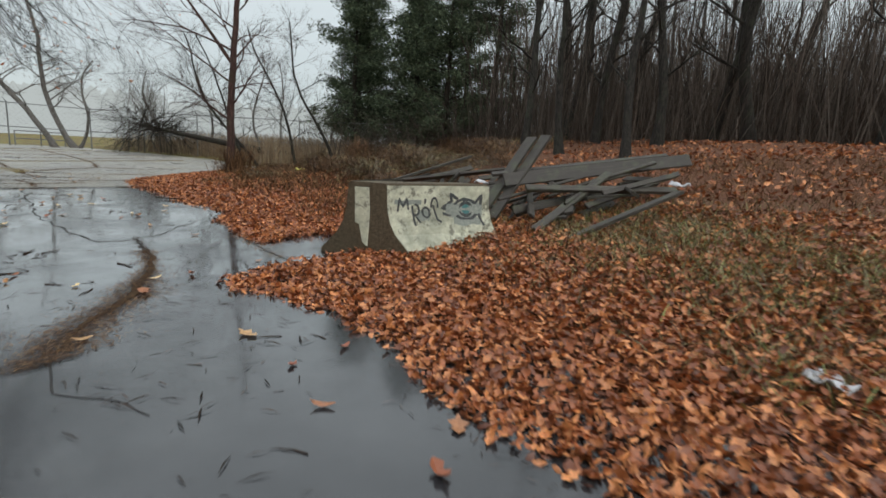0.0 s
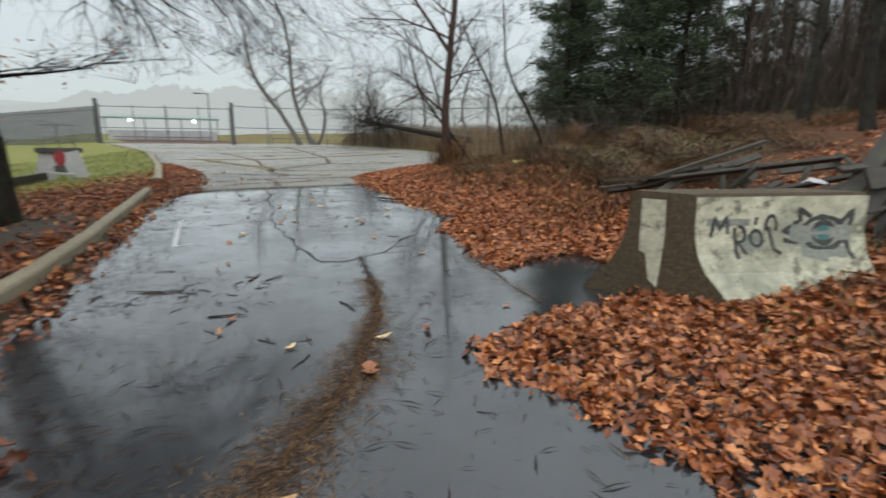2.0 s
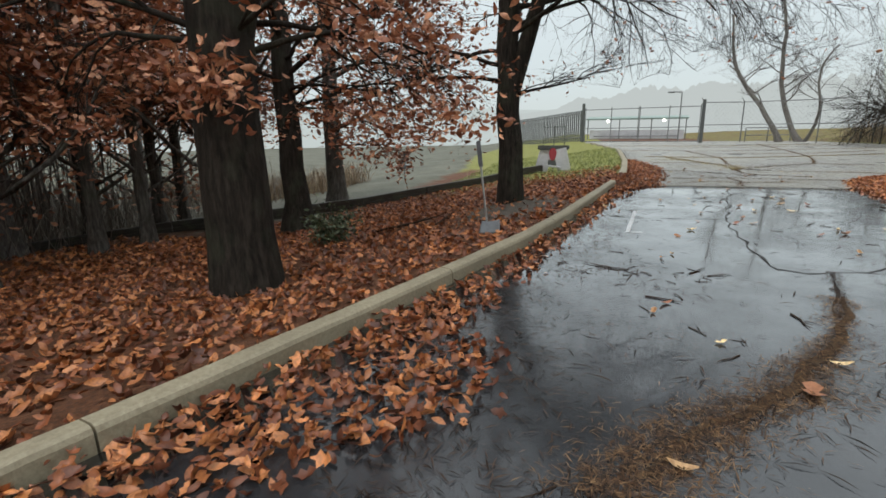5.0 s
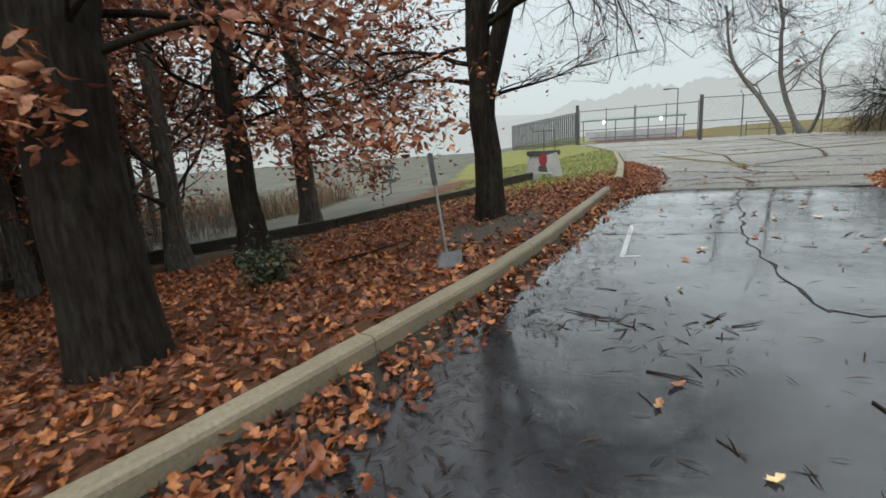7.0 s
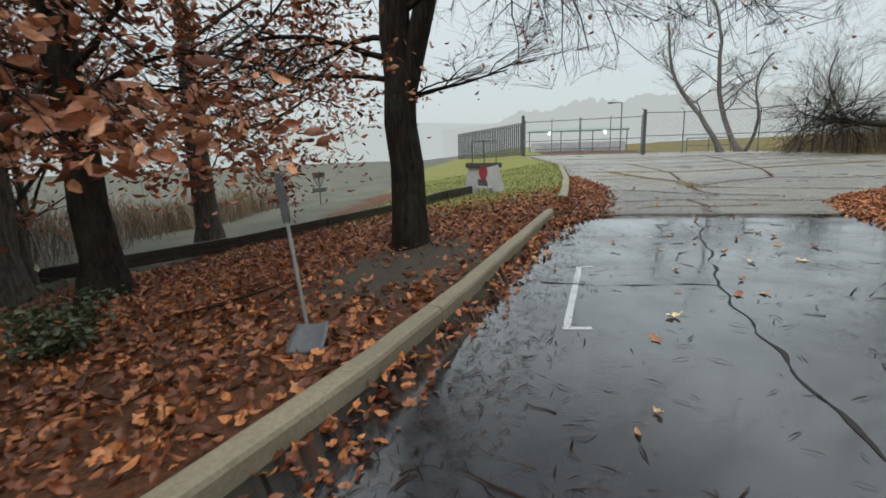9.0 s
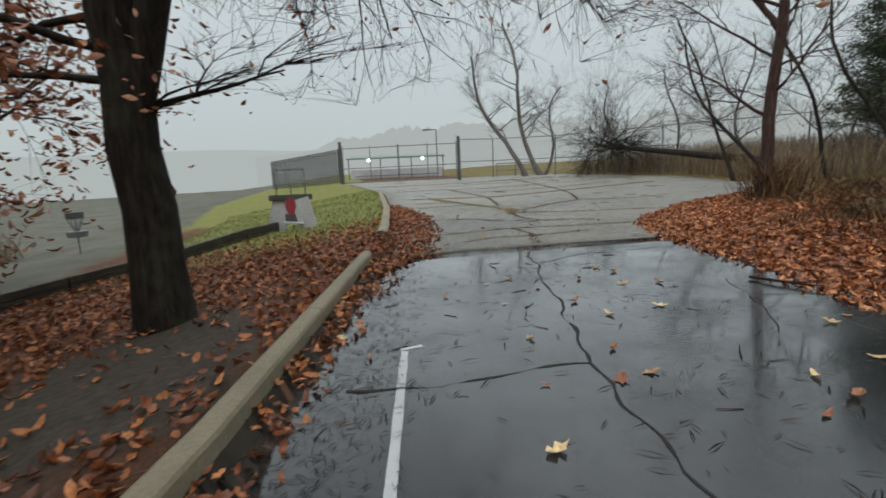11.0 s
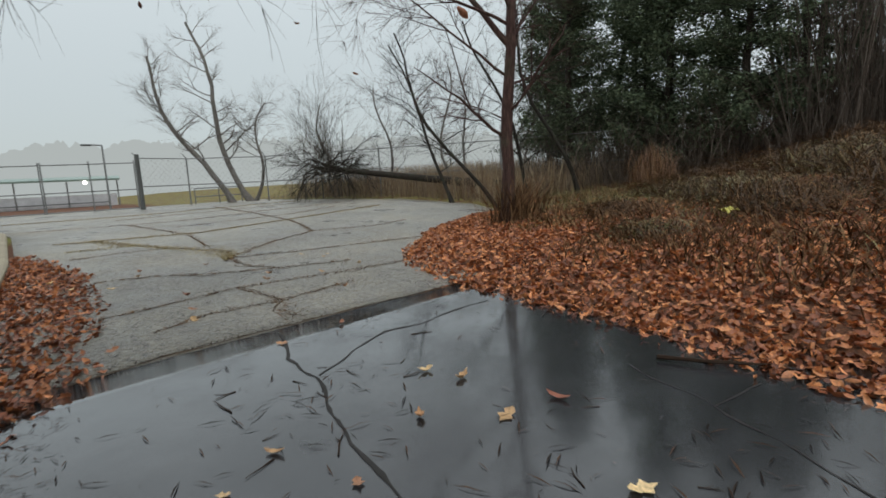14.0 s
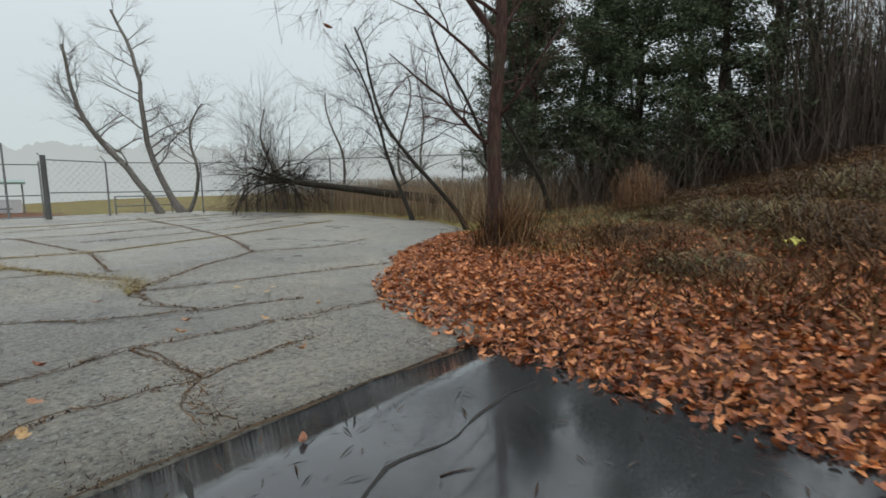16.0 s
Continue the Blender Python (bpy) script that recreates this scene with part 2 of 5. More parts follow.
LAMP = bpy.data.materials.new("lit_lamp")
LAMP.use_nodes = True
LAMP.node_tree.nodes["Principled BSDF"].inputs["Emission Color"].default_value = (1, 0.93, 0.78, 1)
LAMP.node_tree.nodes["Principled BSDF"].inputs["Emission Strength"].default_value = 6


# ---- helpers ----
def link(name, bm, mat, parent=None, label="", smooth=False):
    me = bpy.data.meshes.new(name)
    bm.to_mesh(me)
    bm.free()
    return link_mesh(name, me, mat, parent, label, smooth)


def link_mesh(name, me, mat, parent=None, label="", smooth=False):
    me.materials.append(mat)
    if smooth:
        me.shade_smooth()
    ob = new(name, me)
    if parent:
        ob.parent = parent
    if label:
        tagged(ob, label)
    return ob


def from_np(name, v, f, mat, parent=None, label="", smooth=False):
    """A mesh from arrays of places and of equal-sized faces."""
    me = bpy.data.meshes.new(name)
    v, f = np.asarray(v, np.float32), np.asarray(f, np.int32)
    k = f.shape[1]
    me.vertices.add(len(v))
    me.vertices.foreach_set("co", v.ravel())
    me.loops.add(f.size)
    me.loops.foreach_set("vertex_index", f.ravel())
    me.polygons.add(len(f))
    me.polygons.foreach_set("loop_start", np.arange(len(f), dtype=np.int32) * k)
    me.update(calc_edges=True)
    return link_mesh(name, me, mat, parent, label, smooth)


def empty(name, m, label, category, group="", kind=""):
    ob = new(name)
    ob.empty_display_size = 0.2
    ob.matrix_basis = m
    return tagged(ob, label, category, group, kind)


def add_box(bm, size, m=Matrix(), bevel=0.0):
    r = bmesh.ops.create_cube(bm, size=1, matrix=m @ Matrix.Diagonal((*size, 1)))
    if bevel:
        es = list({e for v in r["verts"] for e in v.link_edges})
        bmesh.ops.bevel(bm, geom=es, offset=bevel, segments=2, affect="EDGES")
    return bm


def box(size, m=Matrix(), bevel=0.0):
    return add_box(bmesh.new(), size, m, bevel)


def add_tube(bm, a, b, r0, r1=None, n=8):
    a, b = Vector(a), Vector(b)
    d = b - a
    m = Matrix.Translation((a + b) / 2) @ d.to_track_quat("Z", "Y").to_matrix().to_4x4()
    bmesh.ops.create_cone(bm, cap_ends=True, segments=n, radius1=r0, radius2=r0 if r1 is None else r1, depth=d.length, matrix=m)
    return bm


def tube(a, b, r0, r1=None, n=8):
    return add_tube(bmesh.new(), a, b, r0, r1, n)


def smooth_step(a, b, x):
    t = np.clip((np.asarray(x, float) - a) / (b - a), 0, 1)
    return t * t * (3 - 2 * t)


# ---- the lie of the land ----
KERB_Y = (-14, 2.2, 4.3, 7.14, 9.0, 14.3, 18.0, 22.4, 30.0, 45.0)
KERB_X = (-0.4, 4.12, 4.86, 5.8, 6.28, 7.42, 7.95, 8.4, 8.8, 6.9)
EDGE_Y = (-14, -2, 0.2, 1.2, 1.7, 2.2, 2.9, 3.3, 3.9, 5.2, 6.5, 7.5, 8.4, 10.5, 13.0, 15.0, 16.9, 19.6, 22.0, 25.0, 32.0, 42.0)
EDGE_X = (3.5, 6.6, 7.5, 7.95, 8.15, 8.4, 8.3, 8.15, 8.4, 9.8, 10.15, 10.7, 11.5, 11.65, 12.2, 12.6, 13.7, 17.0, 22.0, 24.0, 25.5, 23.0)


def kerb_x(y):
    return np.interp(y, KERB_Y, KERB_X)


def edge_x(y):
    return np.interp(y, EDGE_Y, EDGE_X)


def pave_x(y):
    """Where the paving ends beneath the leaves, less its margin."""
    return np.maximum(edge_x(y), np.interp(y, (-14, 0, 3, 4, 9, 10), (5.1, 8.1, 9.8, 10.75, 11.5, 0)))


def land(x, y):
    """The height of the ground."""
    x, y = np.asarray(x, float), np.asarray(y, float)
    base = 0.3 * smooth_step(15, 42, y)
    d = kerb_x(y) - np.where((y > 14.32) & (y < 16.8), -0.19, 0.16) - x
    left = np.where(d > 0, 0.1 - 0.14 * np.clip(d, 0, 8.5) - 1.0 * smooth_step(8.5, 20, d), -0.05)
    e = x - pave_x(y)
    slope = 0.145 - 0.105 * smooth_step(9, 19, y)
    right = slope * np.clip(e - 1.0, 0, 18) + 0.03 * smooth_step(0, 1, e)
    bumps = 0.05 * np.sin(x * 1.3 + y * 0.7) * np.sin(y * 1.1 - x * 0.4)
    z = base + np.where(d > 0, left + bumps * smooth_step(0.4, 2, d), np.where(e > 0, right + bumps * smooth_step(1, 3, e), 0))
    paved = (d <= 0) & (e < 0.9) & (y < 46)
    return np.where(paved, base - 0.06, z)


def height(x, y):
    return float(land(x, y))


# ---- ground, road and yard ----
def build_ground():
    gx = np.concatenate([np.linspace(-260, -22, 20), np.arange(-21, 36, 0.3), np.linspace(37, 300, 22)])
    gy = np.concatenate([np.linspace(-260, -14, 20), np.arange(-13, 48, 0.3), np.linspace(49, 320, 22)])
    X, Y = np.meshgrid(gx, gy)
    Z = land(X, Y)
    v = np.stack([X, Y, Z], -1).reshape(-1, 3)
    ny, nx = X.shape
    i = (np.arange(ny - 1)[:, None] * nx + np.arange(nx - 1)[None]).ravel()
    ob = from_np("ground", v, np.stack([i, i + 1, i + nx + 1, i + nx], -1), GROUND, smooth=True)
    d = (kerb_x(Y) - X).ravel()
    x, y = X.ravel(), Y.ravel()
    turf = (smooth_step(15.5, 19, y) * smooth_step(-0.3, 0.6, d) * (1 - smooth_step(5, 8, d))
            + 0.8 * smooth_step(26, 31, y) * (d > -2) * (d < 9)
            + 0.5 * smooth_step(16, 18, x) * smooth_step(12, 16, y))
    field = smooth_step(7.5, 10, d) * smooth_step(13, 18, y + 0.3 * d)
    soil = np.exp(-(((x - 5.2) / 1.1) ** 2 + ((y - 10.7) / 1.9) ** 2)) * 1.4 + 0.75 * (np.abs(d + 0.55) < 0.55) * (y > 3) * (y < 14)
    for key, val in (("turf", turf), ("field", field), ("soil", soil)):
        a = ob.data.attributes.new(key, "FLOAT", "POINT")
        a.data.foreach_set("value", np.clip(val, 0, 1).astype(np.float32))
    return tagged(ob, "leaf-strewn earth sloping down to a misty field", "ground", kind="structure")


def strip(name, left, right, ys, z, mat, label, category):
    """A paved sheet between two edges, with its thickness."""
    v, f = [], []
    n = 14
    for y in ys:
        a, b = left(y), right(y)
        for k in range(n + 1):
            x = a + (b - a) * k / n
            v.append((x, y, z(y)))
    for i in range(len(ys) - 1):
        for k in range(n):
            q = i * (n + 1) + k
            f.append((q, q + 1, q + n + 2, q + n + 1))
    ob = from_np(name, v, f, mat)
    s = ob.modifiers.new("thickness", "SOLIDIFY")
    s.thickness, s.offset = 0.05, -1
    return tagged(ob, label, category, kind="structure")


ground = build_ground()
ASPHALT_RIGHT = lambda y: float(pave_x(y)) + 0.85
road = strip("road", lambda y: float(kerb_x(y)) + 0.005, ASPHALT_RIGHT, np.linspace(-14, 14.36, 60), lambda y: 0.0, ASPHALT,
             "dark wet sealed asphalt drive with puddled sheen", "road")
yard = strip("pavement", lambda y: float(kerb_x(y)) + 0.2, lambda y: float(edge_x(y)) + 0.85, np.linspace(14.38, 45.8, 60),
             lambda y: 0.3 * float(smooth_step(15, 42, y)) - 0.003, LOT, "old cracked pale asphalt yard with weeds in its joints", "pavement")


def ribbon(name, pts, width, z, mat, label, seed=1, wobble=0.35, kind="structure", category="crack", jag=0.05):
    """A narrow irregular band laid on the paving."""
    rnd = random.Random(seed)
    fine = []
    for (x0, y0), (x1, y1) in zip(pts, pts[1:]):
        n = max(2, int(math.hypot(x1 - x0, y1 - y0) / 0.09))
        fine += [(x0 + (x1 - x0) * k / n, y0 + (y1 - y0) * k / n) for k in range(n)]
    fine.append(pts[-1])
    v, f = [], []
    for i, (x, y) in enumerate(fine):
        xa, ya = fine[max(0, i - 1)]
        xb, yb = fine[min(len(fine) - 1, i + 1)]
        d = math.hypot(xb - xa, yb - ya) or 1
        nx, ny = -(yb - ya) / d, (xb - xa) / d
        o = noise.noise((x * 2.3, y * 2.3, seed)) * jag
        w = width(i / len(fine)) if callable(width) else width
        wa, wb = (w * (0.5 + wobble * (1.5 * noise.noise((x * 3.1, y * 3.1, seed + s)) + 0.5 * rnd.uniform(-1, 1) * (w < 0.1))) for s in (5, 9))
        h = z + 0.3 * float(smooth_step(15, 42, y)) if y > 14.4 else z
        v += [(x + nx * (o + wa), y + ny * (o + wa), h), (x + nx * (o - wb), y + ny * (o - wb), h)]
        if i:
            q = 2 * i
            f.append((q - 2, q - 1, q + 1, q))
    return tagged(from_np(name, v, f, mat), label, category, kind=kind)


CRACKS = [
    [(8.4, 6.5), (8.39, 7.0), (8.43, 7.6), (8.5, 8.15), (8.6, 8.9), (8.7, 9.53), (8.8, 9.9), (9.08, 10.76), (9.28, 11.6), (9.52, 12.5), (9.75, 12.95), (9.72, 13.5), (9.95, 13.9), (10.03, 14.3)],
    [(9.75, 12.95), (10.2, 13.2), (10.71, 13.4), (11.4, 13.38), (12.2, 13.4)],
    [(6.95, 9.56), (7.58, 9.46), (8.28, 9.54), (8.69, 9.53)],
    [(8.4, 6.53), (8.6, 6.42), (8.9, 6.5), (9.2, 6.6), (9.72, 7.05), (10.3, 7.5)],
    [(8.85, 6.47), (8.75, 6.2), (8.5, 5.6), (8.35, 5.2)],
    [(9.9, 5.5), (9.65, 4.66), (9.4, 3.8)],
    [(11.35, 11.3), (11.1, 10.7), (10.82, 10.17), (10.4, 9.6)],
    [(11.07, 10.65), (11.57, 10.46)],
    [(8.9, 6.7), (9.8, 6.3), (10.3, 6.4)],
    [(6.55, 2.9), (6.4, 2.3), (6.6, 1.7)],
]
for i, pts in enumerate(CRACKS):
    ribbon("crack", pts, 0.024 if i == 0 else (0.02 if i < 6 else 0.012), 0.0035, CRACK, "ragged dark crack in the wet asphalt", i + 3, 0.6, jag=0.08)
ribbon("pavement_joint", [(8.3, 14.32), (9.2, 14.45), (10.03, 14.42), (11.18, 14.38), (12.7, 14.25)], 0.035, 0.002, MOSS, "dirt-filled seam between new and old asphalt", 31, 0.4)
YARD_CRACKS = [
    [(8.9, 16.4), (9.68, 16.53), (10.61, 16.71), (11.69, 16.54), (13.1, 16.34), (13.6, 16.4)], [(9.3, 19.1), (10.13, 18.84), (10.72, 18.24), (11.75, 17.71), (12.9, 17.3)],
    [(10.4, 26.0), (10.86, 24.1), (11.4, 22.3), (11.99, 20.61), (11.64, 19.58)], [(11.64, 19.7), (13.3, 21.2), (15.08, 22.35), (16.74, 21.77), (18.5, 22.3)],
    [(11.64, 19.58), (12.98, 19.19), (14.97, 18.78), (16.0, 18.5)], [(9.6, 26.0), (13.0, 25.2), (16.5, 26.5), (22.5, 29.0)],
    [(9.4, 31.0), (14.0, 30.2), (18.0, 31.8), (24.0, 33.5)], [(11.75, 17.71), (11.5, 18.5), (11.64, 19.58)], [(12.0, 21.8), (12.6, 25.2), (12.2, 30.4)],
    [(15.0, 22.3), (15.8, 24.4), (16.4, 26.4), (17.2, 31.4), (18.0, 38.0)], [(9.0, 36.0), (14.0, 35.6), (19.0, 37.0), (23.0, 38.0)],
    [(10.4, 14.6), (10.7, 15.8), (10.6, 16.7)], [(9.2, 15.3), (9.9, 15.6), (10.7, 15.5), (11.9, 15.7)], [(9.4, 22.4), (10.5, 22.6), (11.3, 22.4)],
    [(13.1, 27.8), (17.5, 28.6), (21.0, 30.6)], [(12.4, 33.2), (17.0, 34.4), (22.0, 35.6)],
]
for i, pts in enumerate(YARD_CRACKS):
    ribbon("crack", pts, 0.03 if i % 2 else 0.02, 0.0, MOSS, "weedy crack across the pale old asphalt", i + 60, 0.48, jag=0.22)


def crack_weeds(name, lines, per_metre, reach, length, mat, label, seed):
    """Low tufts and crumbs of dead weed that blur the edges of the cracks."""
    g = np.random.default_rng(seed)
    places = []
    for pts in lines:
        for (x0, y0), (x1, y1) in zip(pts, pts[1:]):
            n = int(math.hypot(x1 - x0, y1 - y0) * per_metre)
            t = g.uniform(0, 1, n)
            x, y = x0 + (x1 - x0) * t, y0 + (y1 - y0) * t
            w = reach * (0.15 + np.clip(np.sin(x * 1.9 + seed) * np.sin(y * 1.3 + x) + 0.35, 0, 1.3))
            places.append(np.stack([x + g.normal(0, 1, n) * w, y + g.normal(0, 1, n) * w], -1))
    p = np.concatenate(places)
    z = 0.3 * smooth_step(15, 42, p[:, 1])
    a, tilt = g.uniform(0, 6.28, len(p)), g.normal(0, 0.7, (len(p), 2))
    h = length * g.uniform(0.3, 1.2, len(p))
    wv = np.stack([np.cos(a), np.sin(a), 0 * a], -1) * 0.006
    b = np.concatenate([p, z[:, None]], 1)
    top = b + np.concatenate([tilt * h[:, None] * 1.6, h[:, None] * 0.6], 1)
    k, i = len(p), np.arange(len(p))
    v = np.concatenate([b - wv, b + wv, top + wv * 0.4, top - wv * 0.4])
    return tagged(from_np(name, v, np.stack([i, i + k, i + 2 * k, i + 3 * k], -1), mat), label, "weeds", kind="stuff")


moss_bed = ribbon("moss_strip", [(8.6, 5.7), (8.4, 5.2), (8.15, 4.75), (7.5, 3.8), (6.97, 3.35), (6.6, 2.9)],
                  lambda t: 0.025 + 0.05 * math.sin(math.pi * min(1, t * 1.15)) ** 1.0, 0.006, MOSS, "rotted brown needles and moss along a crack", 44, 0.3, "stuff", "debris")


def road_mark():
    bm = bmesh.new()
    for a, b, w in (((7.42, 10.17), (7.105, 8.27), 0.06), ((7.07, 8.235), (7.3, 8.25), 0.06), ((7.39, 10.2), (7.58, 10.24), 0.05)):
        a, b = Vector((*a, 0.003)), Vector((*b, 0.003))
        d = (b - a).normalized()
        s = Vector((-d.y, d.x, 0)) * w / 2
        n = 16
        rows = []
        for k in range(n + 1):
            p = a + (b - a) * k / n
            j = 1 + 0.2 * noise.noise(p * 9)
            rows.append((bm.verts.new(p + s * j), bm.verts.new(p - s * j)))
        for (p, q), (r, t) in zip(rows, rows[1:]):
            bm.faces.new((p, q, t, r))
    return tagged(link("road_marking", bm, WHITE_LINE), "white bracket-shaped line painted on wet asphalt", "road marking", kind="structure")


road_mark()


def build_kerb():
    """Kerb stones end to end along the drive, each with a rounded top."""
    kerb = empty("kerb", Matrix(), "long weathered concrete kerb with mossy rounded top", "kerb", kind="structure")
    ys = [-12.0]
    while ys[-1] < 14.2:
        ys.append(min(14.3, ys[-1] + 2.9))
    for y0, y1 in zip(ys, ys[1:]):
        bm = bmesh.new()
        prof = [(0.0, -0.06), (0.0, 0.1), (-0.012, 0.126), (-0.035, 0.138), (-0.125, 0.14), (-0.15, 0.128), (-0.16, 0.1), (-0.16, -0.3)]
        rings = []
        n = 12
        for k in range(n + 1):
            y = y0 + 0.006 + (y1 - y0 - 0.012) * k / n
            x = float(kerb_x(y))
            w = 0.008 * noise.noise((x * 3, y * 3, 1))
            rings.append([bm.verts.new((x + p + w, y - 0.27 * p, h + 0.006 * noise.noise((x, y * 2, p * 9)))) for p, h in prof])
        for a, b in zip(rings, rings[1:]):
            for i in range(len(prof) - 1):
                bm.faces.new((a[i], b[i], b[i + 1], a[i + 1]))
        bm.faces.new(rings[0])
        bm.faces.new(rings[-1][::-1])
        bmesh.ops.recalc_face_normals(bm, faces=bm.faces)
        link("kerb_stone", bm, KERB, kerb, smooth=False)
    far = bmesh.new()
    rings = []
    for k in range(41):
        y = 16.8 + 22 * k / 40
        x = float(kerb_x(y)) - 0.05
        z = 0.3 * float(smooth_step(15, 42, y))
        rings.append([far.verts.new((x + p, y, z + h)) for p, h in ((0.15, -0.1), (0.15, 0.09), (0.1, 0.12), (-0.05, 0.12), (-0.08, -0.1))])
    for a, b in zip(rings, rings[1:]):
        for i in range(4):
            far.faces.new((a[i], b[i], b[i + 1], a[i + 1]))
    link("kerb_stone", far, KERB, kerb, "pale curving kerb round the turf")
    return kerb


build_kerb()

# ---- leaves ----
def leaf_template(rows, lobes, width, curl, seed):
    """A lobed leaf 1 long, lying flat with a curl: places and quads."""
    rnd = random.Random(seed)
    v, f = [], []
    for i in range(rows + 1):
        t = i / rows
        w = width * (math.sin(math.pi * min(1, t * 0.93 + 0.05)) ** 0.7)
        if lobes:
            w *= (1.0 if i % 2 else 0.45) * rnd.uniform(0.85, 1.15)
        if i == rows:
            w = 0.02
        z = curl * (t - 0.5) ** 2
        s = rnd.uniform(-0.02, 0.02)
        fold = curl * 0.5
        v += [(t - 0.5 + (0.05 if i % 2 else 0), -w + s, z + fold * w), (t - 0.5, s, z), (t - 0.5 + (0.05 if i % 2 else 0), w + s, z + fold * w)]
        if i:
            q = 3 * i
            f += [(q - 3, q - 2, q + 1, q), (q - 2, q - 1, q + 2, q + 1)]
    return np.array(v), np.array(f)


OAK = [leaf_template(5, True, 0.36, c, s) for s, c in enumerate((0.5, 0.9, -0.4, 1.3))]
BEECH = [leaf_template(3, False, 0.25, c, s) for s, c in enumerate((0.7, -0.5, 1.2))]
LONG = [leaf_template(4, False, 0.2, c, s) for s, c in enumerate((0.9, -0.7))]
MIXED = OAK + LONG + BEECH[:2]
SPRAY = [(np.array([(-0.5, 0, 0), (0.05, -0.2, c), (0.5, 0, 0.05), (0.0, 0.2, -c)]), np.array([(0, 1, 2, 3)])) for c in (0.06, -0.08)]
SIMPLE = [leaf_template(2, False, 0.28, c, s) for s, c in enumerate((0.8, -0.6))]


def rotations(rng, n, tilt):
    """Random turns about z after tilts by up to about tilt radians."""
    a, b, c = rng.uniform(0, 2 * np.pi, n), rng.normal(0, tilt, n), rng.normal(0, tilt, n)
    ca, sa, cb, sb, cc, sc = np.cos(a), np.sin(a), np.cos(b), np.sin(b), np.cos(c), np.sin(c)
    z, o = np.zeros(n), np.ones(n)
    mz = np.stack([np.stack([ca, -sa, z], -1), np.stack([sa, ca, z], -1), np.stack([z, z, o], -1)], -2)
    mx = np.stack([np.stack([o, z, z], -1), np.stack([z, cb, -sb], -1), np.stack([z, sb, cb], -1)], -2)
    my = np.stack([np.stack([cc, z, sc], -1), np.stack([z, o, z], -1), np.stack([-sc, z, cc], -1)], -2)
    return mz @ mx @ my


def scatter(name, places, sizes, rots, templates, mat, parent=None, label=""):
    vs, fs, base = [], [], 0
    n = len(places)
    for k, (tv, tf) in enumerate(templates):
        idx = np.arange(k, n, len(templates))
        if not len(idx):
            continue
        p = np.einsum("nij,vj->nvi", rots[idx], tv) * sizes[idx, None, None] + places[idx, None]
        f = tf[None] + (np.arange(len(idx)) * len(tv))[:, None, None] + base
        vs.append(p.reshape(-1, 3))
        fs.append(f.reshape(-1, tf.shape[1]))
        base += p.shape[0] * p.shape[1]
    return from_np(name, np.concatenate(vs), np.concatenate(fs), mat, parent, label)


def leaf_litter(name, rng, n, xr, yr, keep, templates, size, lift, label, tilt=0.55, mat=None):
    x, y = rng.uniform(*xr, n), rng.uniform(*yr, n)
    ok = rng.uniform(0, 1, n) < keep(x, y)
    x, y = x[ok], y[ok]
    base = np.maximum(land(x, y), np.where((x > kerb_x(y)) & (x < pave_x(y) + 0.9), 0.3 * smooth_step(15, 42, y), -9))
    z = base + 0.008 + rng.uniform(0, 1, len(x)) ** 2 * lift(x, y)
    s = size * rng.uniform(0.6, 1.3, len(x))
    ob = scatter(name, np.stack([x, y, z], -1), s, rotations(rng, len(x), tilt), templates, mat or LITTER)
    return tagged(ob, label, "leaves", kind="stuff")


def fuzz(x, y, s=1.0):
    return np.sin(x * 2.1 * s + 1.3 * np.sin(y * 1.7 * s)) * 0.5 + np.sin(y * 3.3 * s + x * 1.1) * 0.3 + np.sin(x * 5.7 - y * 4.9) * 0.2


def right_edge(x, y):
    """How far inside the leafy ground beside the drive a place lies; the tongue of open asphalt by the barrier is left clear."""
    e = x - edge_x(y) - 0.14 * fuzz(x, y)
    tongue = (x > 8.2) & (x < 11.2) & (np.abs(y - (4.55 + 0.0 * x)) < 0.68 - 0.1 * fuzz(x, y))
    return np.where(tongue, -1, e)


STRIP_Y = (-14, 1.5, 2.4, 3.2, 3.8, 4.3, 6.9, 8.1, 10.0, 12.0, 13.4, 14.3, 16.8, 20.0, 24)
STRIP_W = (1.2, 1.2, 1.1, 1.6, 1.45, 0.8, 0.65, 0.4, 0.42, 0.55, 0.75, 1.15, 1.3, 1.3, 0.5)


def left_keep(x, y):
    e = np.interp(y, STRIP_Y, STRIP_W) - (x - kerb_x(y)) + 0.12 * fuzz(x, y, 1.4)
    on = x > kerb_x(y) + 0.02
    return np.where(on, np.clip(e * 3.0, 0, 1) * np.where((y > 5.0) & (y < 13), 0.5, 1.0), 0)


def bank_keep(x, y):
    d = kerb_x(y) - np.where((y > 14.32) & (y < 16.8), -0.18, 0.17) - x
    bare = np.clip(1.5 * np.exp(-(((x - 5.2) / 0.95) ** 2 + ((y - 10.7) / 1.6) ** 2)), 0, 1)
    return (d > 0) * (1 - 0.93 * bare) * (1 - smooth_step(6, 9, d) * (y > 11)) * (1 - 0.85 * smooth_step(17, 20, y))


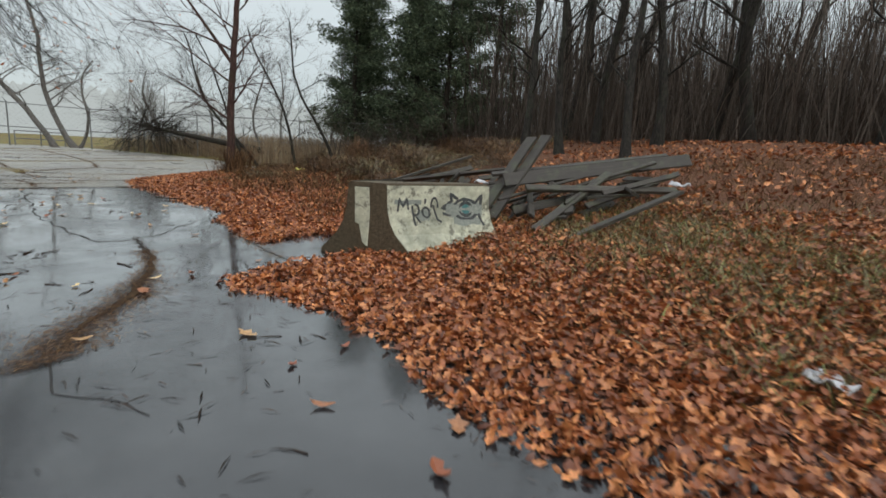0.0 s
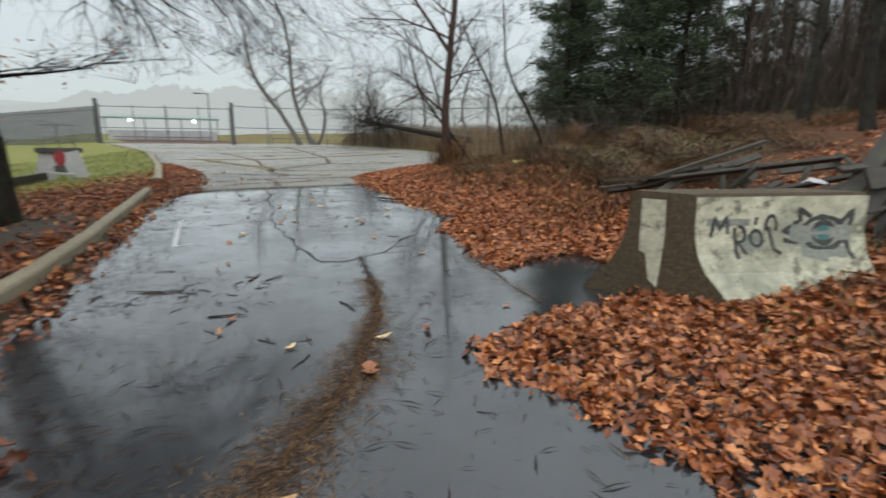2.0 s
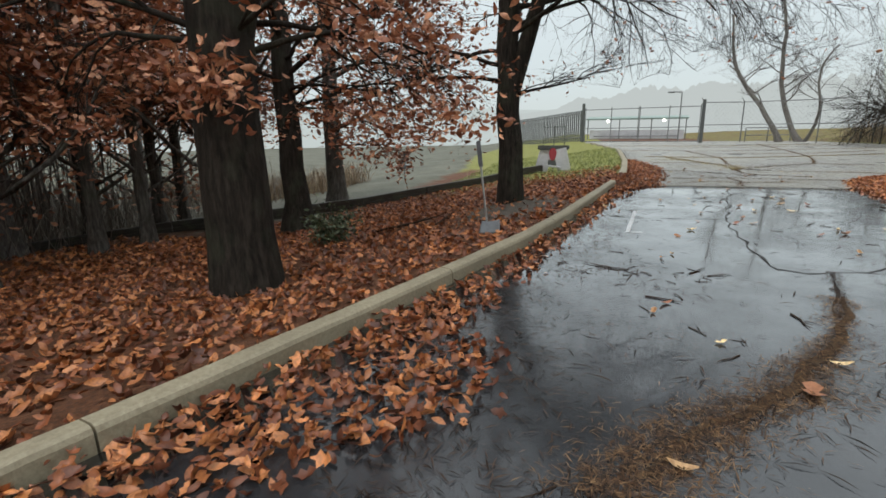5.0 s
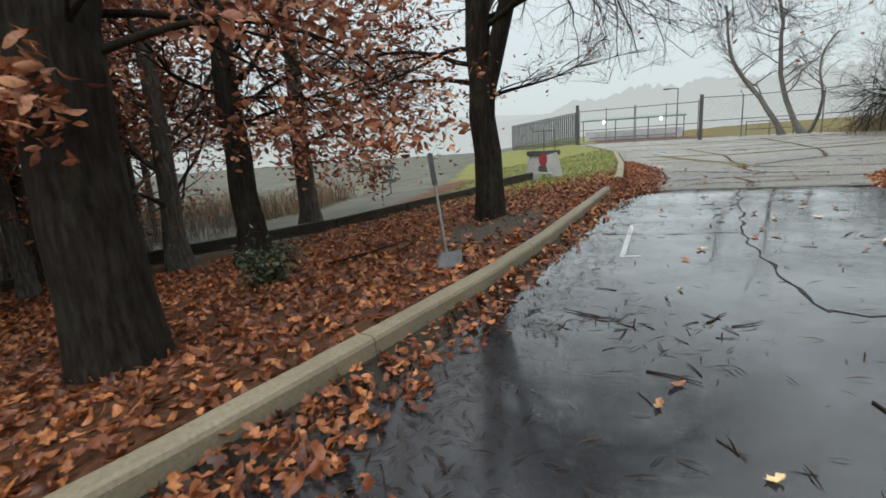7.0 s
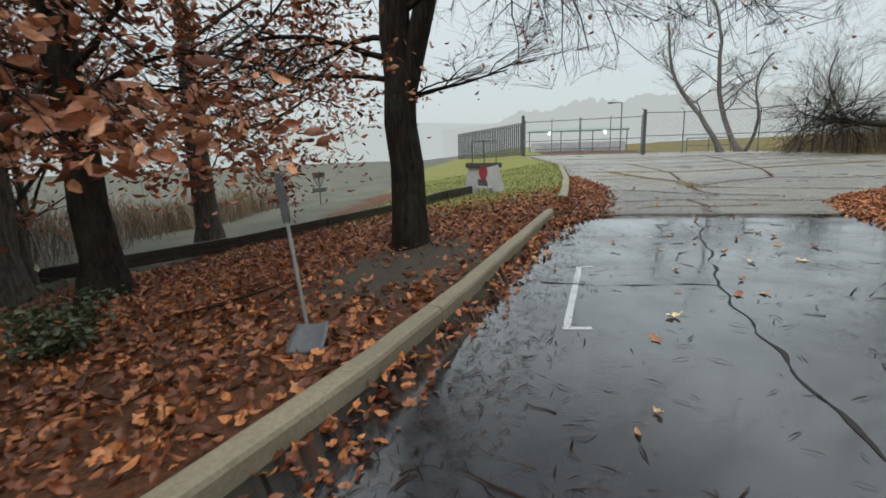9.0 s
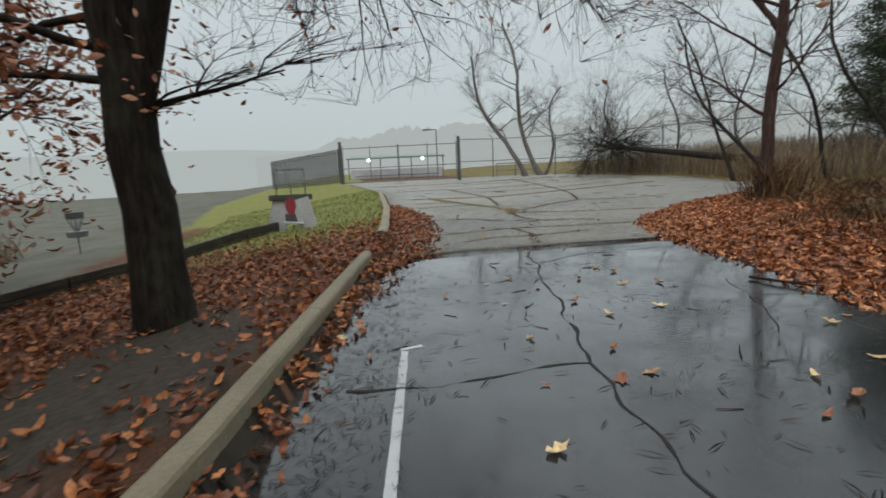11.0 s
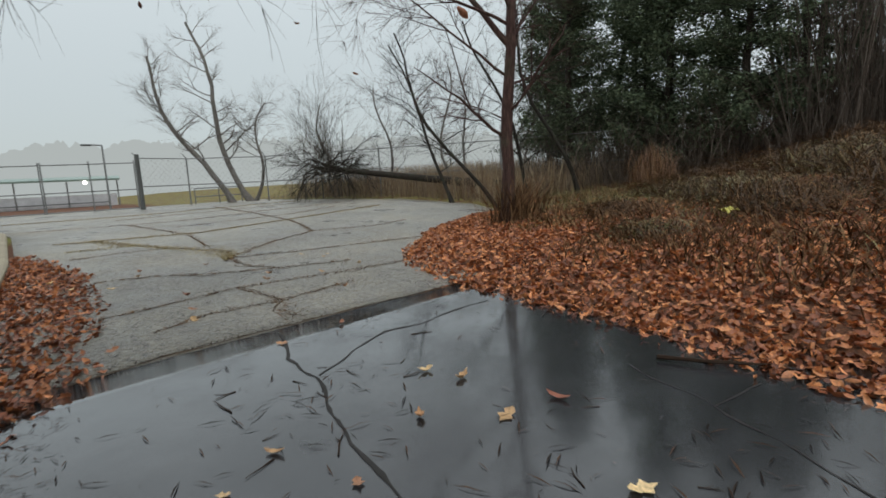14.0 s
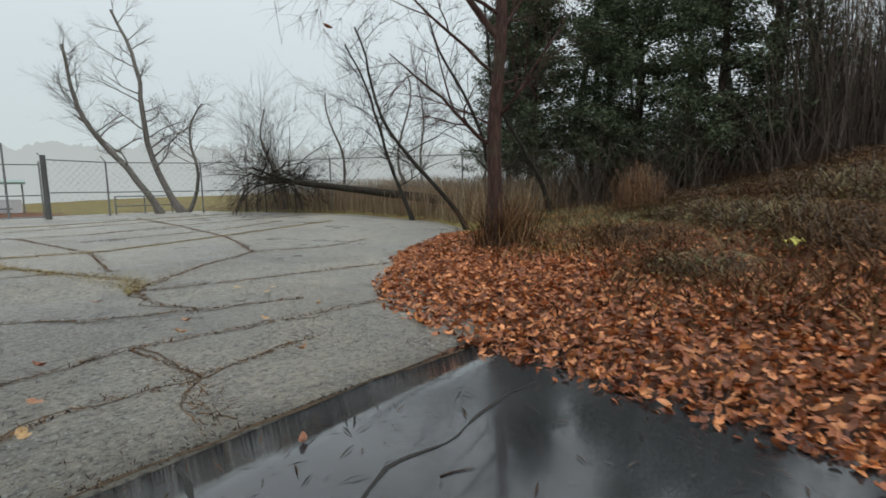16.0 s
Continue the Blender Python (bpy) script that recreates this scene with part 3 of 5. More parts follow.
rng = np.random.default_rng(5)
right_keep = lambda x, y: np.clip(right_edge(x, y) * 4, 0, 1) * (1 - 0.55 * smooth_step(2.5, 6, x - edge_x(y)) * (0.5 + 0.5 * np.sign(fuzz(x, y, 0.5)))) * (1 - 0.72 * smooth_step(3, 5.5, x - edge_x(y) + 0.6 * fuzz(x, y, 0.7)) * (y > 6))
def grass_spot(x, y):
    """Where grass shows through the leaves on the slope."""
    g = sum(np.exp(-((x - a) ** 2 + (y - b) ** 2) / r ** 2) for a, b, r in ((12.4, 0.3, 1.3), (10.9, -0.8, 0.7), (12.0, -1.6, 0.9), (9.4, -1.1, 0.5), (13.4, 1.2, 0.9)))
    return np.clip(g * (1 + 0.5 * fuzz(x, y, 1.5)), 0, 1)


deep = lambda x, y: 0.015 + 0.07 * smooth_step(0, 1.0, np.abs(x - edge_x(y)))
leaf_litter("leaf_litter", rng, 84000, (6.4, 14.5), (-3, 9), lambda x, y: right_keep(x, y) * (1 - 0.45 * grass_spot(x, y)), MIXED, 0.083, deep, "thick drift of wet russet oak leaves beside the asphalt")
leaf_litter("leaf_litter", rng, 56000, (10.5, 21), (8.5, 22), right_keep, MIXED, 0.086, deep, "russet oak leaves spread beneath the slender tree")
leaf_litter("leaf_litter", rng, 30000, (12, 34), (-12, 26), lambda x, y: right_keep(x, y) * (x - edge_x(y) > 3), SIMPLE, 0.14, deep, "scattered brown leaves up the wooded bank")
leaf_litter("leaf_litter", rng, 72000, (3.0, 9.5), (-4, 24), left_keep, MIXED, 0.085, lambda x, y: 0.012 + 0.06 * (y < 4.5) + 0 * x, "wet brown leaves drifted against the kerb", mat=BANK_LITTER)
leaf_litter("leaf_litter", rng, 46000, (-3.5, 8.3), (-2, 20), bank_keep, BEECH + OAK[:2], 0.095, lambda x, y: 0.05 + 0 * x, "copper leaves covering the bank behind the kerb", mat=BANK_LITTER)
leaf_litter("leaf_litter", rng, 16000, (-16, -1), (-2, 16), bank_keep, SIMPLE, 0.15, lambda x, y: 0.05 + 0 * x, "fallen leaves on the woodland floor")


def debris(name, n, keep, xr, yr, length, label, seed, mat=DEBRIS):
    g = np.random.default_rng(seed)
    x, y = g.uniform(*xr, n), g.uniform(*yr, n)
    ok = g.uniform(0, 1, n) < keep(x, y)
    x, y = x[ok], y[ok]
    tv = np.array([(-0.5, -0.035, 0), (0, 0.02, 0.06), (0.5, 0.035, 0.0), (0.02, -0.04, 0.05)])
    p = np.stack([x, y, np.full(len(x), 0.006) + 0.3 * smooth_step(15, 42, y)], -1)
    ob = scatter(name, p, length * g.uniform(0.3, 1.3, len(x)) ** 1.5, rotations(g, len(x), 0.06), [(tv, np.array([(0, 3, 2, 1)]))], mat)
    return tagged(ob, label, "debris", kind="stuff")


debris("bark_crumbs", 7000, lambda x, y: (x < edge_x(y)) * (x > kerb_x(y)) * (0.25 + 0.75 * (fuzz(x, y) > 0.25)), (4, 12.5), (0.5, 14.3), 0.13, "specks of bark and broken twig on wet asphalt", 8)
debris("bark_crumbs", 24000, lambda x, y: (x < edge_x(y) + 0.3) * (x > kerb_x(y)) * (0.2 + 0.8 * (fuzz(x, y) > 0)), (7.6, 16), (14.5, 22), 0.07, "dark crumbs and needles strewn over old asphalt", 9)
debris("needle_litter", 80000, lambda x, y: np.exp(-((x - np.interp(y, (2.7, 3.35, 3.8, 4.75, 5.5), (6.45, 6.97, 7.5, 8.15, 8.5))) / (0.07 + 0.17 * smooth_step(4.9, 3.6, y) + 0.05 * np.abs(np.sin(y * 7.1)))) ** 2), (6, 9), (2.75, 5.7), 0.06, "rotted needles caught along the crack", 10, DRY)
debris("needle_litter", 60000, lambda x, y: np.exp(-((x - np.interp(y, (2.7, 3.35, 3.8, 4.75, 5.5, 6.6), (6.45, 6.97, 7.5, 8.15, 8.5, 8.9))) / (0.05 + 0.13 * smooth_step(4.9, 3.6, y))) ** 2), (6, 9.2), (2.7, 6.6), 0.07, "dark rotted needles and soil caught in the crack", 14)
debris("rotted_leaf_mulch", 40000, lambda x, y: np.clip(1.2 - np.abs(x - kerb_x(y) - np.interp(y, (2, 3.5, 4.5, 9), (1.2, 1.5, 0.7, 0.5))) / 0.5, 0, 1), (4.5, 9), (2.5, 14.2), 0.08, "dark rotted mulch along the foot of the kerb", 11)


debris("rotted_leaf_mulch", 22000, lambda x, y: np.exp(-((x - edge_x(y) + 0.05) / 0.16) ** 2) * 0.9, (6, 14), (-2, 14), 0.07, "dark mulch along the edge of the leaf drift", 16)
debris("needle_litter", 9000, lambda x, y: np.exp(-((x - np.interp(y, (4.3, 5.8), (9.55, 9.95))) / 0.1) ** 2), (9, 10.6), (4.2, 5.9), 0.06, "rotted needles caught along the crack", 17, DRY)
debris("stone_chips", 30000, lambda x, y: (x < edge_x(y)) * (x > kerb_x(y) + 0.3) * (0.3 + 0.7 * (fuzz(x, y) < 0.1)), (8, 14), (14.5, 19), 0.05, "pale stone chips worn out of the old asphalt", 21, CHIP)
crack_weeds("dead_weeds", YARD_CRACKS, 110, 0.05, 0.045, DRY, "brown dead weeds and crumbs along the yard cracks", 22)
crack_weeds("dead_weeds", [YARD_CRACKS[k] for k in (2, 5, 10)] + [[(11.5, 19.4), (11.9, 20.8)], [(9.6, 23.9), (11.0, 23.8)]], 300, 0.16, 0.05, STRAW, "straw-yellow weed tufts in the yard joints", 23)
crack_weeds("dead_weeds", [[(8.3, 14.35), (9.2, 14.47), (10.03, 14.45), (11.18, 14.4), (12.7, 14.25)]], 220, 0.04, 0.012, DEBRIS, "dark crumbs along the asphalt seam", 24)


def loose_leaves():
    g = random.Random(12)
    meshes = []
    for k, (tv, tf) in enumerate((OAK[0], OAK[1], OAK[3], LONG[0])):
        me = bpy.data.meshes.new("leaf")
        me.from_pydata([tuple(p) for p in tv], [], [tuple(int(i) for i in q) for q in tf])
        me.materials.append(PALE_LEAF)
        meshes.append(me)
    known = [(7.62, 3.82, 0.17), (7.95, 4.25, 0.12), (8.3, 4.2, 0.11), (7.72, 8.05, 0.13), (8.0, 8.55, 0.14), (9.0, 9.25, 0.13), (8.75, 9.2, 0.15), (9.9, 8.6, 0.14), (9.95, 8.9, 0.12), (9.4, 10.5, 0.14),
             (10.15, 11.5, 0.15), (10.55, 11.4, 0.16), (10.4, 12.1, 0.13), (10.3, 12.4, 0.12), (10.0, 10.6, 0.15), (9.3, 11.0, 0.13), (9.0, 12.2, 0.12), (9.8, 11.9, 0.11), (11.0, 9.7, 0.13), (10.6, 9.0, 0.14),
             (7.6, 2.3, 0.17), (7.9, 1.6, 0.12), (7.2, 1.1, 0.14), (7.5, 0.4, 0.16), (7.1, 0.25, 0.15), (6.8, 3.0, 0.13), (7.1, 5.2, 0.12), (9.6, 6.3, 0.12), (9.9, 13.9, 0.12), (10.6, 14.0, 0.13)]
    known += [(g.uniform(6.8, 11.4), g.uniform(1.5, 14), g.uniform(0.07, 0.12)) for _ in range(26)]
    for x, y, s in known:
        ob = new("fallen_leaf", g.choice(meshes))
        ob.matrix_basis = pose(x, y, 0.004, g.uniform(-9, 9), g.uniform(-9, 9), g.uniform(0, 360)) @ Matrix.Scale(s, 4)
        tagged(ob, "single tan oak leaf stuck to wet asphalt", "leaf", "loose leaves on the drive")
    for _ in range(18):
        x, y = g.uniform(8.5, 13.0), g.uniform(14.8, 20)
        ob = new("fallen_leaf", g.choice(meshes))
        ob.matrix_basis = pose(x, y, 0.04, g.uniform(-9, 9), g.uniform(-9, 9), g.uniform(0, 360)) @ Matrix.Scale(0.13, 4)
        tagged(ob, "single tan oak leaf on old grey asphalt", "leaf", "loose leaves on the yard")


loose_leaves()


# ---- branching plants ----
class Plant:
    """Collects tapered tubes and leaf places of one tree."""

    def __init__(self, seed):
        self.r = random.Random(seed)
        self.v, self.f, self.n = [], [], 0
        self.tips = []
        self.floor = -9.0

    def limb(self, pts, radii, sides):
        rings = []
        for i, (p, r) in enumerate(zip(pts, radii)):
            d = (pts[min(i + 1, len(pts) - 1)] - pts[max(i - 1, 0)])
            d = d.normalized() if d.length else Vector((0, 0, 1))
            u = d.orthogonal().normalized()
            w = d.cross(u)
            rings.append(self.n)
            for k in range(sides):
                a = 2 * math.pi * k / sides
                self.v.append(p + (u * math.cos(a) + w * math.sin(a)) * r)
            self.n += sides
        for a, b in zip(rings, rings[1:]):
            for k in range(sides):
                self.f.append((a + k, a + (k + 1) % sides, b + (k + 1) % sides, b + k))

    def grow(self, start, direction, length, radius, depth, spread=0.7, droop=0.0, kids=5, sides=5, up=0.12):
        r = self.r
        n = max(3, min(8, int(length / 0.28)))
        d = Vector(direction).normalized()
        p = Vector(start)
        pts, rad = [p.copy()], [radius]
        for i in range(n):
            d = (d + Vector((r.gauss(0, 0.16), r.gauss(0, 0.16), r.gauss(0, 0.1) + up - droop * (i / n)))).normalized()
            if p.z < self.floor:
                d.z = abs(d.z) * 0.5 + 0.08
            p = p + d * length / n
            pts.append(p.copy())
            rad.append(radius * (1 - 0.8 * (i + 1) / n))
        self.limb(pts, rad, sides)
        if depth <= 0:
            self.tips.append((pts[-1].copy(), d.copy()))
            self.tips.append((pts[len(pts) // 2].copy(), d.copy()))
            return
        for k in range(kids):
            t = r.uniform(0.25, 0.98)
            q = pts[min(n, int(t * n))]
            axis = (pts[min(n, int(t * n) + 1)] - pts[max(0, int(t * n) - 1)]).normalized()
            side = axis.orthogonal().normalized()
            side.rotate(Matrix.Rotation(r.uniform(0, 6.28), 3, axis))
            nd = (axis + side * r.uniform(spread * 0.6, spread * 1.4)).normalized()
            self.grow(q, nd, length * r.uniform(0.4, 0.68), max(0.0035, radius * (1 - 0.7 * t) * 0.62), depth - 1, spread, droop, kids, max(3, sides - 1), up * 0.6)

    def mesh(self, name, mat, parent, label=""):
        ob = from_np(name, [tuple(p) for p in self.v], self.f, mat, parent, label, True)
        self.v, self.f, self.n = [], [], 0
        return ob


def leaf_cluster(name, tips, mat, parent, seed, count, size, reach=0.25, templates=BEECH, label="", hang=0.6):
    g = np.random.default_rng(seed)
    if not len(tips):
        return
    idx = g.integers(0, len(tips), count)
    base = np.array([tuple(t[0]) for t in tips])[idx]
    p = base + g.normal(0, reach, (count, 3)) * (1, 1, 0.7) - (0, 0, reach * 0.5)
    rot = rotations(g, count, hang)
    return scatter(name, p, size * g.uniform(0.6, 1.25, count), rot, templates, mat, parent, label)


def trunk_points(base, top, r0, r1, n, seed, flare=1.5, crook=0.0):
    rnd = random.Random(seed)
    a, b = Vector(base), Vector(top)
    pts, rad = [], []
    ph = rnd.uniform(0, 6.28)
    for i in range(n + 1):
        t = i / n
        p = a.lerp(b, t) + Vector((rnd.gauss(0, 0.025), rnd.gauss(0, 0.025), 0)) * (min(1.2, r0 * 6) if 0 < i < n else 0)
        p += Vector((math.sin(5.2 * t + ph) - math.sin(ph), math.sin(7.1 * t + 2 * ph) - math.sin(2 * ph), 0)) * crook
        pts.append(p)
        rad.append((r0 + (r1 - r0) * t) * (1 + (flare - 1) * math.exp(-t * (b - a).length / 0.28)))
    return pts, rad


def tree(name, x, y, r0, h, seed, mat, label, lean=(0, 0), forks=(), limbs=(), leaves=0, leaf_size=0.1, depth=3, spread=0.7, droop=0.0, kids=5,
         crown=12, crown_len=2.6, bare_to=3.0, leaf_mat=None, group="", r1=None, leaf_reach=0.25, sink=0.06, shapes=None, floor=-9.0, hang=0.6, crook=0.0, flare=1.5):
    """A tree whose trunk, crown and hanging leaves are parts; forks and limbs name main boughs by height, bearing, rise, length and radius."""
    z = height(x, y) - sink
    root = empty(name, pose(x, y, z), label, "tree", group)
    p = Plant(seed)
    p.floor = floor
    rnd = random.Random(seed + 50)
    top = Vector((lean[0], lean[1], h))
    pts, rad = trunk_points((0, 0, 0), top, r0, r0 * 0.35 if r1 is None else r1, 14, seed, flare, crook)

    def on_trunk(t):
        u = min(13.999, max(0, t * 14))
        return pts[int(u)].lerp(pts[int(u) + 1], u - int(u))

    p.limb(pts, rad, 14)
    for hh, bearing, rise, length, rr in forks:
        q = on_trunk(hh / h)
        d = Vector((math.sin(radians(bearing)), math.cos(radians(bearing)), rise)).normalized()
        fp, fr = trunk_points(q, q + d * length, rr, rr * 0.3, 8, seed + int(hh * 10), 1.0)
        p.limb(fp, fr, 10)
    p.mesh("trunk", mat, root)
    tips_all = []
    for hh, bearing, rise, length, rr in list(limbs):
        q = on_trunk(hh / h)
        d = Vector((math.sin(radians(bearing)), math.cos(radians(bearing)), rise))
        p.grow(q, d, length, rr, depth, spread, droop, kids, 6, 0.04)
    for k in range(crown):
        t = bare_to / h + (1 - bare_to / h) * (k + 0.5) / crown
        q = on_trunk(t)
        a = rnd.uniform(0, 6.28)
        d = Vector((math.sin(a), math.cos(a), rnd.uniform(0.2, 0.9)))
        p.grow(q, d, crown_len * (1.15 - 0.6 * t) * rnd.uniform(0.7, 1.2), max(0.015, r0 * 0.34 * (1 - 0.6 * t)), depth - 1, spread, droop, kids, 5, 0.1)
    for hh, bearing, rise, length, rr in forks:
        q = on_trunk(hh / h)
        d = Vector((math.sin(radians(bearing)), math.cos(radians(bearing)), rise)).normalized()
        for k in range(5):
            a = rnd.uniform(0, 6.28)
            p.grow(q + d * length * rnd.uniform(0.4, 1), Vector((math.sin(a), math.cos(a), 0.5)), crown_len * 0.8, rr * 0.35, depth - 1, spread, droop, kids, 5)
    tips_all = p.tips
    if p.v:
        p.mesh("crown", mat, root)
    if leaves:
        leaf_cluster("foliage", tips_all, leaf_mat or HANGING, root, seed, leaves, leaf_size, leaf_reach, shapes or BEECH, "dry copper leaves still hanging", hang)
    return root


# ---- trees by the kerb ----
tree("oak_tree", 2.88, 5.5, 0.36, 9.0, 21, BARK, "stout dark wet oak trunk behind the kerb with copper leaves", lean=(-0.1, 0.1), flare=1.15,
     forks=((2.2, 75, 3.2, 6.0, 0.22),), limbs=((2.5, 70, 0.25, 2.5, 0.04), (2.8, 40, 0.2, 2.1, 0.04), (2.6, 105, 0.25, 1.8, 0.035), (2.3, 150, 0.3, 0.9, 0.025), (2.7, 235, 0.25, 2.2, 0.04),
            (2.6, 270, 0.2, 2.4, 0.04), (2.8, 305, 0.2, 2.4, 0.04), (3.2, 85, 0.3, 2.6, 0.045), (3.3, 200, 0.3, 1.8, 0.04), (3.3, 15, 0.2, 1.9, 0.04)),
     leaves=3600, leaf_size=0.11, crown=7, crown_len=2.2, droop=0.42, kids=4, leaf_reach=0.13, r1=0.2, floor=1.9, hang=1.0)
tree("oak_tree", 4.97, 12.3, 0.29, 9.5, 22, BARK, "forked bare oak with a broken stub beside the kerb", lean=(-0.35, 0.2), flare=1.15,
     forks=((2.25, 95, 3.4, 6.0, 0.2),), limbs=((2.3, 100, 0.8, 0.42, 0.1), (2.35, 100, 0.35, 2.0, 0.04), (3.6, 120, 0.5, 3.4, 0.06), (4.2, 160, 0.4, 3.4, 0.06), (4.6, 80, 0.45, 3.6, 0.06), (2.7, 275, 0.1, 3.6, 0.05), (3.0, 255, 0.2, 3.6, 0.05),
            (5.0, 130, 0.3, 3.6, 0.06), (5.0, 190, 0.35, 3.6, 0.06), (4.8, 145, 0.25, 3.8, 0.06), (5.6, 105, 0.25, 4.0, 0.06), (5.8, 155, 0.2, 4.0, 0.06), (6.2, 135, 0.15, 4.2, 0.06), (3.3, 300, 0.25, 3.4, 0.05), (4.4, 60, 0.3, 3.6, 0.05), (4.2, 78, 0.2, 4.8, 0.06), (4.8, 96, 0.15, 5.0, 0.06), (5.4, 84, 0.12, 5.2, 0.06), (3.8, 62, 0.2, 4.4, 0.05), (4.6, 112, 0.15, 4.8, 0.06), (5.8, 104, 0.1, 5.4, 0.06), (6.0, 70, 0.1, 5.0, 0.06)),
     floor=2.9, leaf_reach=0.12, leaves=900, leaf_size=0.07, crown=5, crown_len=3.0, droop=0.3, kids=6, r1=0.15)
tree("oak_tree", 0.15, 11.2, 0.3, 10.5, 23, BARK, "dark oak trunk with ivy and holly at its foot", lean=(-0.5, 0.4),
     limbs=((2.8, 60, 0.3, 3.4, 0.05), (3.2, 110, 0.3, 3.2, 0.05), (2.6, 150, 0.2, 3.0, 0.04), (3.4, 190, 0.3, 3.0, 0.05), (3.0, 90, 0.15, 3.4, 0.05), (3.8, 130, 0.2, 3.6, 0.05)), leaves=3000, leaf_size=0.13, crown=9, kids=4, droop=0.3, leaf_reach=0.2)
tree("oak_tree", -1.3, 16.2, 0.32, 10, 24, BARK_GREY, "grey oak with layered boughs of russet leaves", lean=(-0.2, 0.2),
     limbs=((2.6, 85, 0.12, 4.2, 0.07), (3.3, 95, 0.15, 4.8, 0.08), (4.2, 80, 0.25, 4.5, 0.08), (2.2, 100, 0.05, 3.0, 0.05), (3.0, 250, 0.2, 3.5, 0.06), (4.5, 130, 0.3, 4.4, 0.07), (5.2, 90, 0.4, 4.2, 0.06)),
     leaves=5200, leaf_size=0.15, crown=6, crown_len=3.2, kids=4, leaf_reach=0.22)

# ---- woodland behind the bank ----
wood_rng = random.Random(7)
wood_models = [tree("woodland_tree", -5.5 - k * 2.3, 7.5 + k * 2.2, 0.16 + 0.05 * k, 10 + k, 40 + k, (BARK_GREY, BARK_GREY, BARK_FAR)[k], "slim grey woodland trunk among leafy saplings",
                    leaves=5000, leaf_size=0.2, crown=16, crown_len=3.0, bare_to=1.0, shapes=SPRAY, kids=4, depth=3, group="woodland behind the bank", leaf_reach=0.3) for k in range(3)]
for x, y in ((-2.4, 6.2), (-4.0, 9.6), (-2.2, 11.7), (-3.4, 10.4), (-4.5, 12.0), (-6.5, 4.5), (-8.5, 7.0), (-3.8, 2.6), (-7.0, 12.0), (-10, 10.5), (-12, 6), (-9, 2), (-12, 13), (-5.2, 13.6), (-14, 9.5), (-1.2, 0.8), (-5, -1), (-8.5, 15.5), (-15, 3), (-11.5, -1), (-17, 13), (-13, 17), (-19, 8), (-21, 3), (-20, 17), (-16, 20), (-10, 19), (-24, 12), (-23, -3), (-17, -4), (-6.2, 9.2), (-3.0, 12.6), (-8, 10), (-26, 7), (-28, 16), (-22, 22), (-3.2, 4.6), (-6.6, 1.5), (-10.5, 4.2), (-13.5, 0.5)):
    copy_thing(wood_rng.choice(wood_models), pose(x, y, height(x, y) - 0.06, 0, 0, wood_rng.uniform(0, 360)) @ Matrix.Scale(wood_rng.uniform(0.8, 1.15), 4))

# ---- trees by the yard ----
tree("slender_tree", 17.9, 17.5, 0.17, 10, 61, BARK_RED, "slender reddish tree wrapped in dead vines at its foot", lean=(0.3, -0.2), forks=((4.3, 330, 1.3, 4.5, 0.08),),
     limbs=((3.6, 310, 0.7, 3.6, 0.04), (2.6, 330, 0.6, 2.2, 0.025), (4.8, 290, 0.7, 3.8, 0.045), (5.0, 60, 0.7, 3.2, 0.04)), crown=14, crown_len=2.6, bare_to=1.9, kids=6, depth=3, droop=0.2, crook=0.06)
for k, (x, y, lx, ly, h, r) in enumerate(((24.9, 26.4, -1.6, 1.9, 7.5, 0.09), (22.3, 21.5, -2.4, 2.6, 6.5, 0.08), (25.4, 22.2, -1.6, 1.8, 7.5, 0.09), (27.2, 21.0, -1.8, 2.0, 8, 0.1))):
    tree("leaning_tree", x, y, r, h, 70 + k, BARK_WOOD, "thin bare tree leaning out over the yard edge", lean=(lx, ly), crown=15, crown_len=2.7, bare_to=1.4, kids=6, depth=3, group="leaning trees", droop=0.25, crook=0.28)
for k, (x, y, lx, ly, h, r) in enumerate(((20.9, 42.7, -3.0, 3.4, 9.5, 0.2), (22.3, 43.0, -2.4, 2.6, 12, 0.2), (22.5, 42.9, 1.2, -1.0, 6.5, 0.12))):
    tree("fence_tree", x, y, r, h, 80 + k, BARK_FAR, "bare crooked tree by the fence, mist painted into its pale bark", lean=(lx, ly), crown=18, crown_len=3.2, bare_to=2.6, kids=6, depth=3, group="trees by the fence", droop=0.2, crook=0.45)
for k, (x, y, h) in enumerate(((26.5, 38.5, 7), (28.5, 35.5, 8), (30, 31, 9), (33, 33, 9), (36, 30, 10))):
    tree("fence_tree", x, y, 0.1, h * 0.85, 90 + k, BARK_FAR, "bare tree behind the fence, mist painted into its pale bark", lean=(-0.8 + 0.4 * k, 0.3), crown=16, crown_len=3.2, bare_to=1.2, kids=5, depth=3, group="trees by the fence", crook=0.35)


